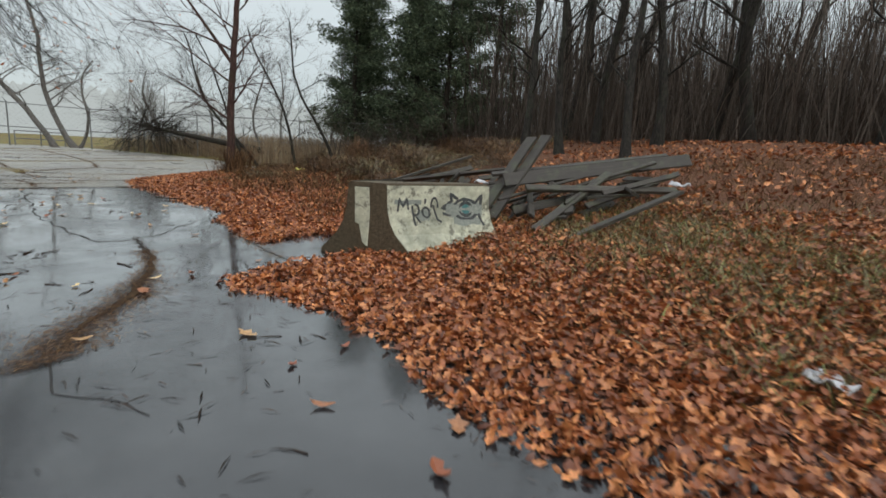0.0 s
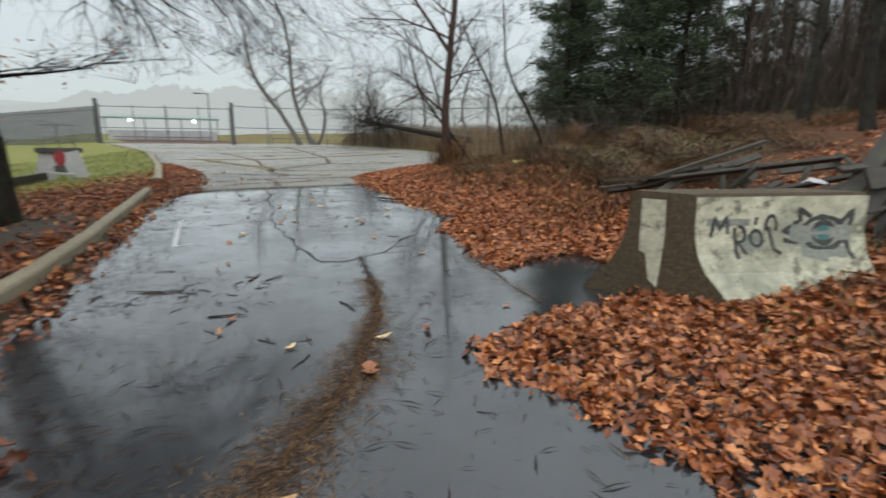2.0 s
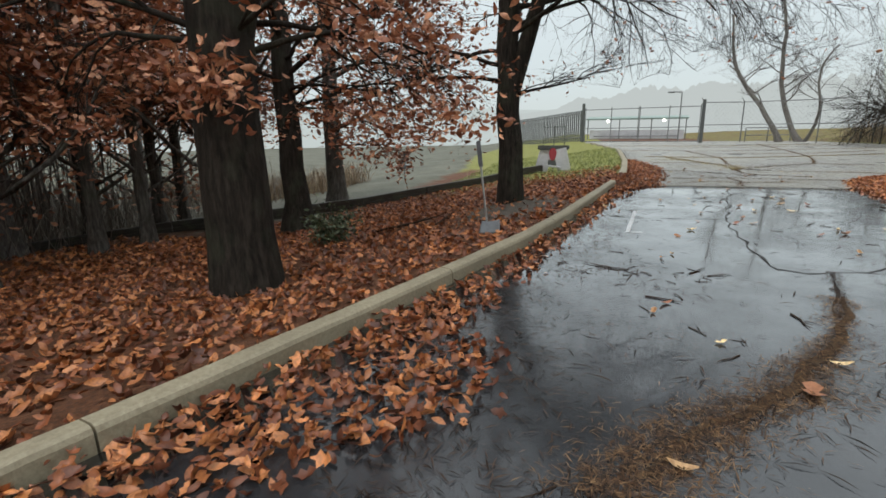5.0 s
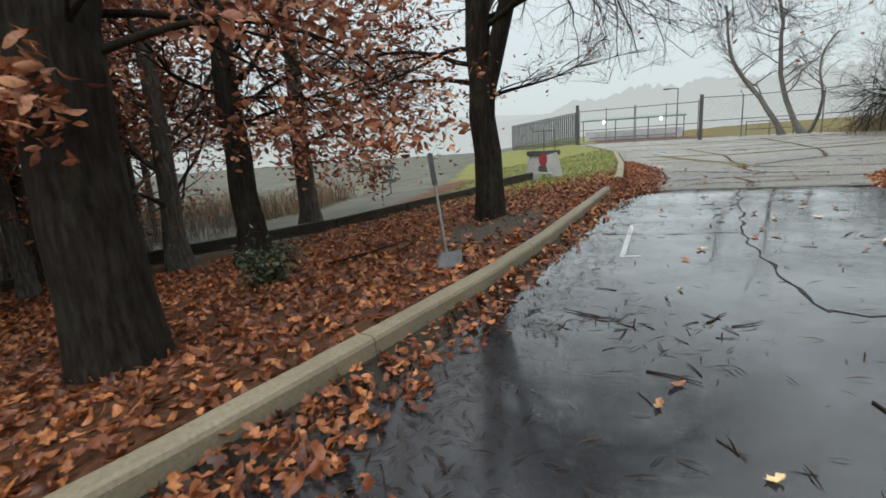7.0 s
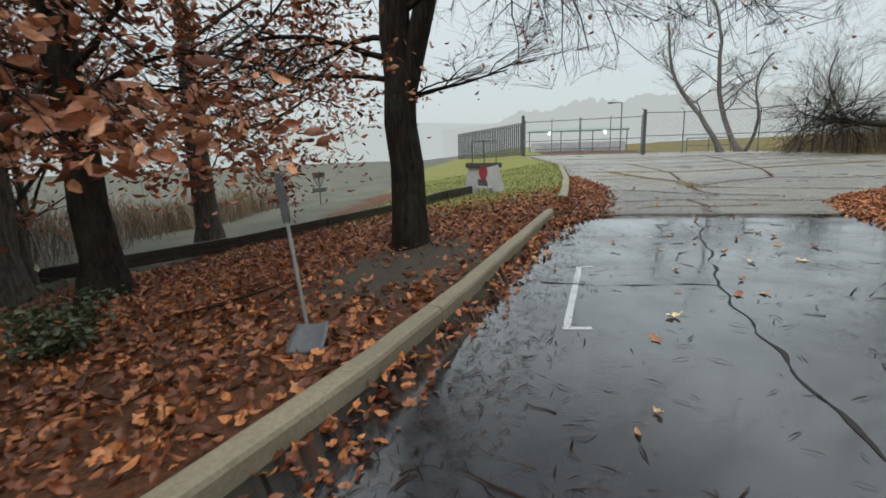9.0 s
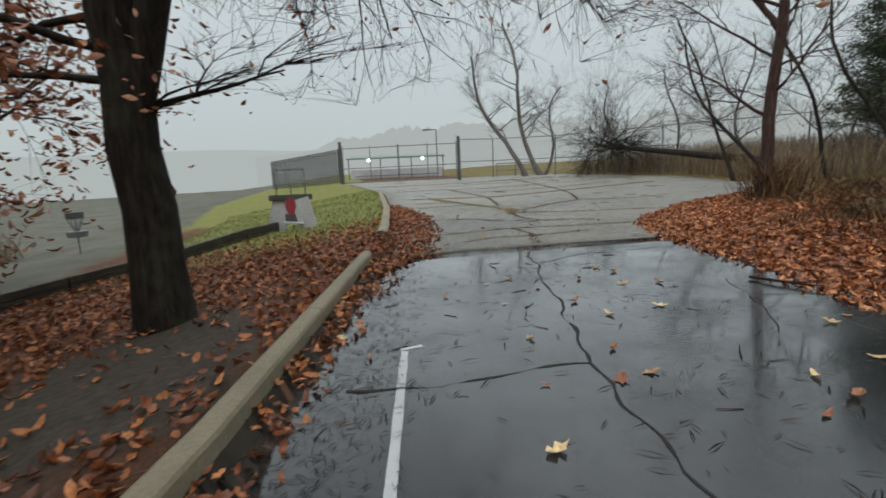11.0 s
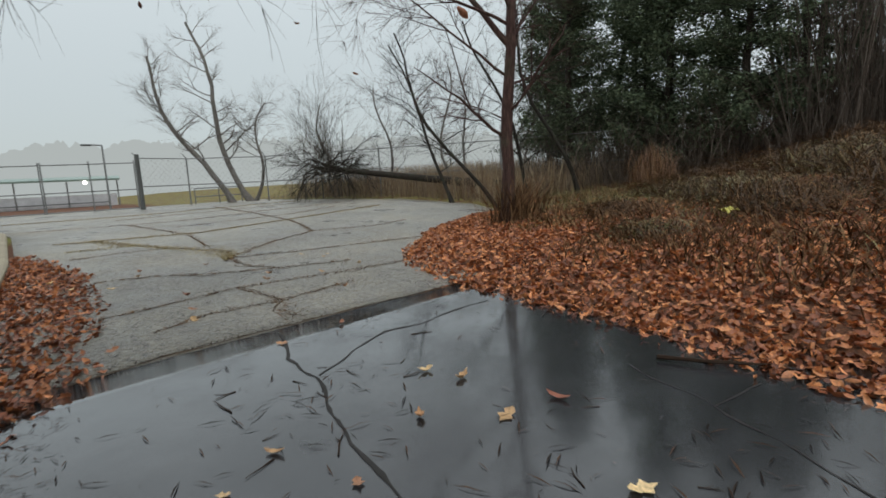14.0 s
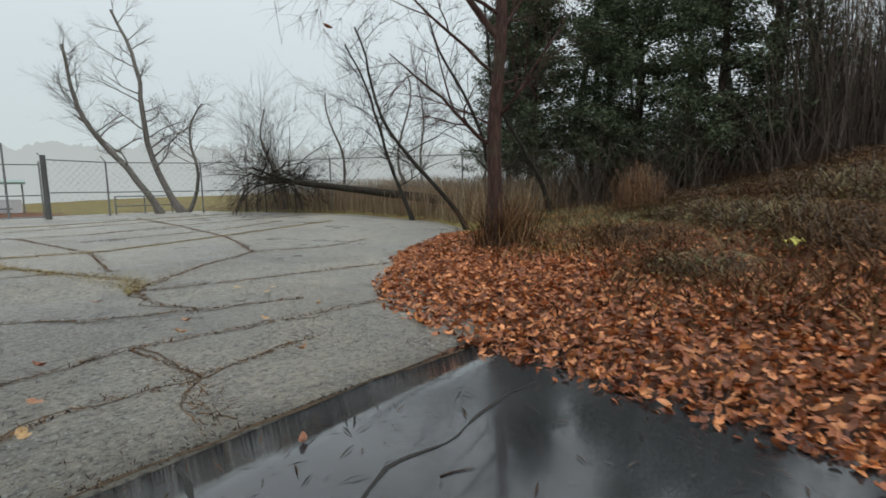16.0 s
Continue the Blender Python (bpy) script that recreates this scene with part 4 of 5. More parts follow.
def fallen_tree():
    x, y = 24.8, 37.0
    root = empty("fallen_tree", pose(x, y, height(x, y)), "fallen tree with a dark tangle of dead branches", "fallen tree")
    p = Plant(5)
    a, b = Vector((2.6, -11.5, 0.6)), Vector((-0.4, 0.6, 2.0))
    pts, rad = trunk_points(a, b, 0.24, 0.12, 12, 4, 1.2)
    p.limb(pts, rad, 9)
    p.mesh("trunk", BARK, root)
    for k in range(44):
        s = a.lerp(b, p.r.uniform(0.72, 1.02))
        an = p.r.uniform(0, 6.28)
        p.grow(s, Vector((math.sin(an), math.cos(an), p.r.uniform(-0.25, 0.55))), p.r.uniform(1.8, 4.2), 0.045, 2, 0.7, 0.1, 7, 4, -0.02)
    p.mesh("crown", BARK, root)
    for k in range(9):
        p.grow(Vector((p.r.uniform(-2, 2), p.r.uniform(0, 2), 0)), Vector((p.r.gauss(0, 0.3), p.r.gauss(0, 0.3), 1)), p.r.uniform(4, 6), 0.05, 3, 0.5, 0, 5, 4, 0.1)
    p.mesh("sapling_growth", BARK_GREY, root)
    return root


fallen_tree()


def cedar(x, y, h, seed, group="cedars"):
    root = empty("cedar_tree", pose(x, y, height(x, y) - 0.06), "tall dark green cedar at the edge of the wood", "tree", group)
    p = Plant(seed)
    pts, rad = trunk_points((0, 0, 0), (0.2, 0.1, h), 0.24, 0.05, 12, seed)
    p.limb(pts, rad, 10)
    p.mesh("trunk", BARK, root)
    tips = []
    rnd = random.Random(seed)
    for k in range(int(h * 7)):
        t = rnd.uniform(0.06, 1)
        a = rnd.uniform(0, 6.28)
        length = (3.6 * (1 - t) ** 0.75 + 0.5) * rnd.uniform(0.6, 1.15)
        s = Vector((0.2 * t, 0.1 * t, h * t))
        d = Vector((math.sin(a), math.cos(a), 0.25))
        p.limb([s, s + d * length * 0.5, s + d * length + Vector((0, 0, -0.12 * length))], [0.035, 0.02, 0.006], 4)
        for j in range(12):
            u = rnd.uniform(0.2, 1.05)
            tips.append((s + d * length * u + Vector((rnd.gauss(0, 0.25), rnd.gauss(0, 0.25), -0.06 * length - rnd.uniform(0, 0.3))), d))
    p.mesh("branchwork", BARK, root)
    tagged(root.children[-1], kind="stuff")
    leaf_cluster("foliage", tips, NEEDLE, root, seed, 30000, 0.19, 0.2, SPRAY, "feathery dark green sprays", 0.8)
    return root


first_cedar = cedar(33.0, 25.0, 15, 1)
second_cedar = cedar(33.0, 19.5, 16, 2)
cedar_rng = random.Random(3)
for x, y in ((37, 22.5), (31, 15.8), (34.5, 14.5), (38, 18.5), (38, 28), (41, 25), (40, 31)):
    copy_thing(cedar_rng.choice((first_cedar, second_cedar)), pose(x, y, height(x, y) - 0.06, 0, 0, cedar_rng.uniform(0, 360)) @ Matrix.Scale(cedar_rng.uniform(0.8, 1.1), 4))

dark_models = [tree("bank_tree", 24.0 + 2.5 * k, 6.0 - 3 * k, 0.15 + 0.04 * k, 13 + k, 110 + k, BARK_WOOD, "dark bare trunk on the wooded bank", lean=(0.5 - 0.5 * k, 0.4), crook=0.2 + 0.1 * k, crown=14, crown_len=3.2, bare_to=2.2,
                    kids=4, depth=3, group="wood on the bank") for k in range(3)]
for x, y in ((22.6, 3.2), (26.2, 8.4), (21.0, -4.0), (24.0, -7.5), (28.5, 6.0), (30.5, 8.2), (30, 1.5), (33, 5), (33.5, 9.5), (28, -4), (32, -1), (36, 1), (38, 11), (40, 5), (26, -11), (31, -8), (36, -6), (41, -1), (40, 15), (43, 10), (44, 4), (33, -13), (46, 8), (42, 24), (45, 18), (22, -13), (47, 14), (49, 3)) + tuple((34 + 24 * ((k * 0.618) % 1), -22 + 48 * ((k * 0.414 + 0.1) % 1)) for k in range(24)):
    copy_thing(cedar_rng.choice(dark_models), pose(x, y, height(x, y) - 0.1, cedar_rng.gauss(0, 4), cedar_rng.gauss(0, 4), cedar_rng.uniform(0, 360)) @ Matrix.Scale(cedar_rng.uniform(0.55, 1.1), 4))


def stems(name, n, xr, yr, keep, length, mat, label, seed, lean=0.35, width=0.008, kind="stuff"):
    """Thin upright blades or stems, as one mass."""
    g = np.random.default_rng(seed)
    x, y = g.uniform(*xr, n), g.uniform(*yr, n)
    ok = g.uniform(0, 1, n) < keep(x, y)
    x, y = x[ok], y[ok]
    k = len(x)
    h = length * g.uniform(0.4, 1.2, k)
    a = g.uniform(0, 6.28, k)
    ln = g.normal(0, lean, (k, 2)) * h[:, None]
    z = land(x, y) - 0.02
    wv = np.stack([np.cos(a), np.sin(a)], -1) * (width * g.uniform(0.6, 1.5, k))[:, None]
    b = np.stack([x, y], -1)
    mid, top = b + ln * 0.4, b + ln
    v = np.concatenate([np.concatenate([b - wv, z[:, None]], 1), np.concatenate([b + wv, z[:, None]], 1), np.concatenate([mid + wv, (z + h * 0.6)[:, None]], 1), np.concatenate([mid - wv, (z + h * 0.6)[:, None]], 1),
                        np.concatenate([top + wv * 0.3, (z + h)[:, None]], 1), np.concatenate([top - wv * 0.3, (z + h)[:, None]], 1)])
    i = np.arange(k)
    f = np.concatenate([np.stack([i, i + k, i + 2 * k, i + 3 * k], -1), np.stack([i + 3 * k, i + 2 * k, i + 4 * k, i + 5 * k], -1)])
    return tagged(from_np(name, v, f, mat), label, "undergrowth", kind=kind)


blob = lambda cx, cy, r: (lambda x, y: np.exp(-(((x - cx) ** 2 + (y - cy) ** 2) / r ** 2)))
stems("dead_vines", 7000, (16.5, 19.5), (16, 18.8), blob(17.95, 17.4, 0.42), 1.0, DRY, "tangled dead vines round the slender tree", 1, 0.5)
stems("dry_brush", 30000, (13, 31), (7, 23), lambda x, y: smooth_step(2.6, 4.5, x - edge_x(y)) * (0.15 + 0.85 * (fuzz(x, y, 0.4) > 0.05)), 0.3, DRY, "brown dead brush and bramble on the bank", 2, 0.9)
stems("dry_brush", 9000, (10.6, 16), (5, 14), lambda x, y: smooth_step(1.3, 3, x - edge_x(y)) * (y > 6.0), 0.25, DRY, "low dead weeds behind the leaf drift", 3, 0.6)
stems("reeds", 14000, (24, 40), (22, 42), lambda x, y: (x > edge_x(y) + 1.0) * 0.8, 1.5, REED, "tall tan reeds along the fence", 4, 0.12, 0.014)
stems("grass_patch", 16000, (8.6, 15), (-3.5, 3), lambda x, y: (x > edge_x(y) + 1.0) * grass_spot(x, y) * 0.5, 0.17, GREEN_BLADE, "short green grass showing through the leaves", 5, 0.6, 0.004)
stems("grass_patch", 15000, (8.6, 15), (-3.5, 3), lambda x, y: smooth_step(1.2, 2.4, x - edge_x(y)) * (0.12 + grass_spot(x, y)), 0.2, OLIVE, "olive and brown grass matted among the leaves", 25, 0.9, 0.004)
stems("dry_brush", 16000, (10, 22), (-6, 5), lambda x, y: smooth_step(1.8, 4, x - edge_x(y)) * 0.7, 0.2, DRY, "thin dead grass over the leafy bank", 6, 0.6, 0.005)
stems("grass_patch", 26000, (15, 31), (8, 24), lambda x, y: smooth_step(3, 5, x - edge_x(y)) * (fuzz(x, y, 0.4) < 0.0) * 0.7, 0.3, OLIVE, "olive winter grass among the brush", 15, 0.5, 0.007)
stems("turf_blades", 26000, (0, 10), (15.5, 32), lambda x, y: (x < kerb_x(y) - 0.1) * (x > kerb_x(y) - 7) * smooth_step(15.5, 20, y), 0.1, GREEN_BLADE, "yellow-green winter turf", 7, 0.5, 0.008)
stems("understorey", 42000, (26, 60), (-22, 26), lambda x, y: (x > 30) * 0.8 + 0.15, 3.2, BRUSHWOOD, "dark tangle of saplings under the wood", 8, 0.5, 0.009)
stems("understorey", 10000, (-26, -5), (-3, 20), lambda x, y: (kerb_x(y) - x > 9) * 0.9, 1.7, GREY_STEM, "saplings in the woodland, greyed by haze in their colour", 9, 0.4, 0.008)


def bramble(x, y, r, h, n, seed, mats, label):
    """A mound of arching dead canes with a few shrivelled leaves."""
    root = empty("bramble_mound", pose(x, y, height(x, y) - 0.05), label, "bramble", "brambles on the bank")
    g = np.random.default_rng(seed)
    for k, mat in enumerate(mats):
        a, rr = g.uniform(0, 6.28, n), r * np.sqrt(g.uniform(0, 1, n)) * 0.8
        b = np.stack([np.cos(a) * rr, np.sin(a) * rr, 0 * a], -1)
        o = g.uniform(0, 6.28, n)
        out = np.stack([np.cos(o), np.sin(o), 0 * o], -1) * (r * g.uniform(0.3, 0.9, n))[:, None]
        top = h * g.uniform(0.15, 1.2, n) * (1 - 0.5 * (rr / r) ** 2)
        side = np.stack([-np.sin(o), np.cos(o), 0.6 + 0 * o], -1) * (0.0045 * g.uniform(0.6, 1.6, n))[:, None]
        v, f, m = [], [], 6
        for q in range(m + 1):
            t = q / m
            c = b + out * t + np.stack([0 * a, 0 * a, top * math.sin(math.pi * min(1, t * 0.8 + 0.02))], -1) + g.normal(0, 0.02, (n, 3))
            v += [c - side * (1 - 0.6 * t), c + side * (1 - 0.6 * t)]
        i = np.arange(n)
        for q in range(m):
            p = 2 * q * n
            f.append(np.stack([i + p, i + p + n, i + p + 3 * n, i + p + 2 * n], -1))
        ob = from_np("cane_tangle", np.concatenate(v), np.concatenate(f), mat, root)
        tagged(ob, kind="stuff")
    m = n
    a, rr = g.uniform(0, 6.28, m), r * np.sqrt(g.uniform(0, 1, m)) * 1.2
    p = np.stack([np.cos(a) * rr, np.sin(a) * rr, h * g.uniform(0.1, 0.85, m) * np.clip(1.1 - 0.6 * (rr / r) ** 2, 0.15, 1)], -1)
    tagged(scatter("foliage", p, 0.06 * g.uniform(0.6, 1.3, m), rotations(g, m, 0.9), SIMPLE, mats[-1], root, "shrivelled leaves"), kind="stuff")


bramble_rng = random.Random(14)
for x, y, r, h in ((17.6, 11.6, 1.1, 0.75), (19.0, 10.0, 1.5, 0.95), (19.3, 12.8, 1.3, 0.7), (21.2, 11.2, 1.7, 0.9), (21.0, 14.2, 1.4, 0.6), (17.0, 9.4, 1.1, 0.7), (23.6, 12.6, 1.8, 0.8), (23.5, 9.0, 1.7, 0.9), (18.4, 7.6, 1.4, 0.8),
                   (26.0, 11.0, 1.9, 0.8), (15.6, 7.6, 0.9, 0.5), (16.6, 6.3, 1.0, 0.6), (20.6, 7.0, 1.5, 0.7), (25.6, 15.0, 1.6, 0.6), (16.2, 13.2, 0.8, 0.4), (18.2, 14.6, 0.9, 0.45)):
    bramble(x, y, r, h * 0.8, 240, bramble_rng.randrange(999), (DRY, BRUSHWOOD, OLIVE if bramble_rng.random() < 0.45 else DRY), "low tangled mound of dead bramble on the bank")
bramble(24.5, 16.7, 0.8, 1.5, 420, 5, (RUSSET, DRY), "upright russet bush at the edge of the cedars")


def holly(x, y):
    root = empty("holly_bush", pose(x, y, height(x, y)), "low variegated holly bush at the foot of an oak", "shrub")
    p = Plant(9)
    for k in range(16):
        a = p.r.uniform(0, 6.28)
        p.grow(Vector((0, 0, 0)), Vector((math.sin(a), math.cos(a), p.r.uniform(0.5, 1.2))), p.r.uniform(0.3, 0.6), 0.008, 1, 0.7, 0, 4, 4)
    tips = p.tips
    p.mesh("stems", BARK, root)
    leaf_cluster("foliage", tips, HOLLY, root, 4, 900, 0.075, 0.08, BEECH, "small glossy leaves", 0.7)


holly(2.55, 8.1)


# ---- concrete barrier ----
def barrier():
    a, e = Vector((0.866, -0.5, 0)), Vector((0.42, -0.907, 0))
    o = Vector((10.5, 3.72, 0))
    root = empty("concrete_barrier", Matrix.Translation(o), "flared concrete road barrier, white paint flaking, sprayed with graffiti", "barrier")
    half = [(0.64, -0.05), (0.635, 0.04), (0.54, 0.16), (0.41, 0.3), (0.33, 0.46), (0.285, 0.64), (0.265, 0.97), (0.24, 1.0)]
    prof = half + [(-p, h) for p, h in reversed(half)]
    length, n = 1.62, 14
    bm = bmesh.new()
    rings = []
    for k in range(n + 1):
        t = k / n
        rings.append([bm.verts.new(a * length * t + e * p + Vector((0, 0, h + 0.035 * t)) + Vector([0.007 * noise.noise((p * 7, h * 7, t * 9 + j)) for j in range(3)])) for p, h in prof])
    bm.faces.new(rings[0])
    bm.faces.new(rings[-1][::-1])
    for r, s in zip(rings, rings[1:]):
        for i in range(len(prof)):
            j = (i + 1) % len(prof)
            bm.faces.new((r[i], s[i], s[j], r[j]))
    bmesh.ops.recalc_face_normals(bm, faces=bm.faces)
    link("body", bm, CONCRETE, root)
    face = bmesh.new()
    cols = []
    for k in range(n + 1):
        t = k / n
        cols.append([face.verts.new(a * length * t + e * (p + 0.006) + Vector((0, 0, h + 0.035 * t + 0.002))) for p, h in half[1:-1]])
    for r, s in zip(cols, cols[1:]):
        for i in range(len(r) - 1):
            face.faces.new((r[i], s[i], s[i + 1], r[i + 1]))
    link("painted_face", face, PAINTED, root, "flaking white painted side")
    key = bmesh.new()
    out = -a * 0.012
    ks = [(-0.17, 0.93), (0.03, 0.93), (0.05, 0.6), (0.04, 0.3), (0.03, 0.12), (-0.04, 0.18), (-0.09, 0.42), (-0.15, 0.45)]
    lo = [key.verts.new(e * p + Vector((0, 0, h)) + out * 0.1) for p, h in ks]
    hi = [key.verts.new(e * p * 0.97 + Vector((0, 0, h)) + out) for p, h in ks]
    key.faces.new(hi)
    for i in range(len(ks)):
        j = (i + 1) % len(ks)
        key.faces.new((lo[i], lo[j], hi[j], hi[i]))
    bmesh.ops.recalc_face_normals(key, faces=key.faces)
    link("end_key", key, PAINTED, root, "streaked pale panel on the barrier end")

    def on_face(s, h, lift):
        hs = [q for _, q in half[1:-1]]
        ps = [q for q, _ in half[1:-1]]
        return a * s + e * (float(np.interp(h, hs, ps)) + lift) + Vector((0, 0, h + 0.035 * s / length + 0.002))

    def stroke(name, pts, w, mat, lift, label):
        bm = bmesh.new()
        rows = []
        fine = []
        for p, q in zip(pts, pts[1:]):
            m = max(2, int(math.dist(p, q) / 0.03))
            fine += [(p[0] + (q[0] - p[0]) * i / m, p[1] + (q[1] - p[1]) * i / m) for i in range(m)]
        fine.append(pts[-1])
        for i, (s, h) in enumerate(fine):
            s0, h0 = fine[max(0, i - 1)]
            s1, h1 = fine[min(len(fine) - 1, i + 1)]
            d = math.hypot(s1 - s0, h1 - h0) or 1
            nx, ny = -(h1 - h0) / d * w / 2, (s1 - s0) / d * w / 2
            j = 1 + 0.35 * noise.noise((s * 14, h * 14, w))
            rows.append((bm.verts.new(on_face(s + nx * j, h + ny * j, lift)), bm.verts.new(on_face(s - nx * j, h - ny * j, lift))))
        for (p, q), (r, t) in zip(rows, rows[1:]):
            bm.faces.new((p, q, t, r))
        link(name, bm, mat, root, label)

    arc = lambda cx, cy, rx, ry, a0, a1: [(cx + rx * math.cos(radians(a0 + (a1 - a0) * k / 14)), cy + ry * math.sin(radians(a0 + (a1 - a0) * k / 14))) for k in range(15)]
    # sprayed haze, letters and the eye
    for cx, cy, rx, ry in ((1.18, 0.62, 0.3, 0.2), (1.2, 0.46, 0.22, 0.1), (0.3, 0.74, 0.2, 0.06), (0.52, 0.56, 0.1, 0.14)):
        stroke("overspray", [(cx - rx, cy + ry * 0.2), (cx - rx * 0.3, cy - ry * 0.1), (cx + rx * 0.4, cy + ry * 0.15), (cx + rx, cy)], ry * 1.1, SPRAY_GREY, 0.009, "thin grey overspray")
    for pts in ([(0.14, 0.62), (0.17, 0.8), (0.22, 0.68), (0.28, 0.8), (0.3, 0.64)], [(0.36, 0.42), (0.36, 0.7)], arc(0.4, 0.64, 0.06, 0.07, 100, -120), [(0.38, 0.57), (0.45, 0.46)],
                arc(0.56, 0.6, 0.055, 0.07, 0, 360), [(0.55, 0.72), (0.56, 0.79)], arc(0.7, 0.7, 0.05, 0.1, 200, -20), [(0.68, 0.7), (0.72, 0.5), (0.78, 0.46)]):
        stroke("graffiti_letter", pts, 0.03, SPRAY_BLACK, 0.013, "black sprayed lettering")
    for pts in ([(0.95, 0.62), (0.82, 0.66), (0.96, 0.74)], [(0.82, 0.58), (0.95, 0.56)], [(0.98, 0.74), (0.96, 0.86), (1.08, 0.78)], arc(1.2, 0.64, 0.2, 0.14, 160, 20), arc(1.2, 0.66, 0.2, 0.17, 200, 340), [(1.36, 0.72), (1.48, 0.84), (1.46, 0.7)], [(1.4, 0.62), (1.46, 0.4)]):
        stroke("graffiti_ray", pts, 0.045, SPRAY_BLACK, 0.012, "dark sprayed ray")
    stroke("graffiti_eye", arc(1.2, 0.64, 0.085, 0.09, 0, 360), 0.06, SPRAY_BLACK, 0.015, "black sprayed ring")
    stroke("graffiti_iris", arc(1.2, 0.64, 0.035, 0.038, 0, 360), 0.065, SPRAY_TEAL, 0.018, "teal sprayed iris")
    return root


barrier()


# ---- heap of old planks ----
def plank(a, b, w, t, roll=0, group="heap of planks", label="weathered grey plank thrown on a heap", mat=None):
    a, b = Vector(a), Vector(b)
    d = b - a
    q = d.to_track_quat("X", "Z").to_matrix().to_4x4()
    bm = box((d.length, w, t), bevel=min(0.008, t * 0.2))
    for v in bm.verts:
        v.co += Vector((0, 0.01 * noise.noise(v.co * 3 + a), 0.02 * math.sin(v.co.x * 1.3 + a.x)))
    ob = link("plank", bm, mat or WOOD)
    ob.matrix_basis = Matrix.Translation((a + b) / 2) @ q @ pose(0, 0, 0, roll)
    return tagged(ob, label, "plank", group)


def zg(x, y, h):
    return (x, y, height(x, y) + h)


for s in (0.0, 0.24):
    plank(zg(12.75 + s * 0.3, 3.25 - s, 0.12), zg(14.15 + s * 0.3, 2.95 - s, 1.35), 0.22, 0.05, 0, label="pale greenish plank leaning up out of the heap")
plank(zg(13.2, 3.0, 0.72), zg(16.1, 0.5, 0.62), 0.24, 0.05, 60, label="long grey beam lying across the heap")
plank(zg(13.3, 3.3, 0.85), zg(16.0, 0.9, 0.72), 0.12, 0.05, 20)
plank(zg(13.0, 2.5, 0.6), zg(14.9, 0.5, 0.2), 0.16, 0.06, 30)
plank(zg(12.3, 2.0, 0.08), zg(14.6, 1.6, 0.55), 0.16, 0.05, 10)
plank(zg(12.2, 1.4, 0.06), zg(13.9, 0.3, 0.4), 0.14, 0.05, 0, label="grey plank with a torn white strip")
plank(zg(12.8, 2.6, 0.25), zg(15.2, 0.9, 0.3), 0.14, 0.05, 70)
plank(zg(13.4, 1.6, 0.25), zg(15.6, 0.6, 0.4), 0.1, 0.05, 40)
heap_rng = random.Random(4)
for k in range(48):
    x, y, an = heap_rng.uniform(13.2, 16.0), heap_rng.uniform(1.0, 6.2), heap_rng.uniform(-0.9, 0.5)
    l = heap_rng.uniform(0.7, 1.9)
    h = heap_rng.uniform(0.05, 0.5)
    plank(zg(x - l * math.cos(an) / 2, y - l * math.sin(an) / 2, h), zg(x + l * math.cos(an) / 2, y + l * math.sin(an) / 2, max(0.03, h + heap_rng.uniform(-0.12, 0.2))), heap_rng.uniform(0.06, 0.15), 0.045, heap_rng.uniform(-50, 50),
          label="dark rotten board tangled in the heap")
for x0, y0, h0, x1, y1, h1 in ((13.0, 6.3, 0.62, 14.6, 5.2, 0.5), (13.7, 5.9, 0.55, 15.5, 5.0, 0.85), (13.6, 5.5, 0.6, 15.4, 3.9, 0.62), (14.2, 5.1, 0.1, 14.4, 4.6, 0.7), (13.4, 4.6, 0.42, 15.4, 3.0, 0.5)):
    plank(zg(x0, y0, h0), zg(x1, y1, h1), 0.15, 0.05, heap_rng.uniform(-30, 30), label="dark rotten board tangled in the heap")


def scrap(name, x, y, z, size, mat, label, category, seed):
    bm = bmesh.new()
    bmesh.ops.create_grid(bm, x_segments=7, y_segments=5, size=0.5)
    for v in bm.verts:
        v.co.z = 0.28 * noise.noise(v.co * 3.1 + Vector((seed, 0, 0)))
        v.co.x *= 1 + 0.3 * noise.noise(v.co * 2 + Vector((0, seed, 0)))
    bmesh.ops.solidify(bm, geom=bm.faces, thickness=0.02)
    ob = link(name, bm, mat, smooth=True)
    ob.matrix_basis = pose(x, y, z, 0, 0, seed * 40) @ Matrix.Diagonal((size, size * 0.6, size, 1))
    return tagged(ob, label, category)


scrap("plastic_scrap", 9.25, -1.3, height(9.25, -1.3) + 0.07, 0.26, WHITE_BOARD, "crumpled white plastic scrap on the leaves", "litter", 1)
scrap("plastic_scrap", 14.05, 0.35, height(14.05, 0.35) + 0.5, 0.3, WHITE_BOARD, "torn white strip caught on a plank", "litter", 2)
scrap("plastic_scrap", 13.3, 3.5, height(13.3, 3.5) + 0.72, 0.25, WHITE_BOARD, "white scrap lying on the plank heap", "litter", 3)
scrap("plastic_scrap", 16.8, 12.2, height(16.8, 12.2) + 0.24, 0.28, YELLOW, "crumpled yellow wrapper caught in brush", "litter", 4)


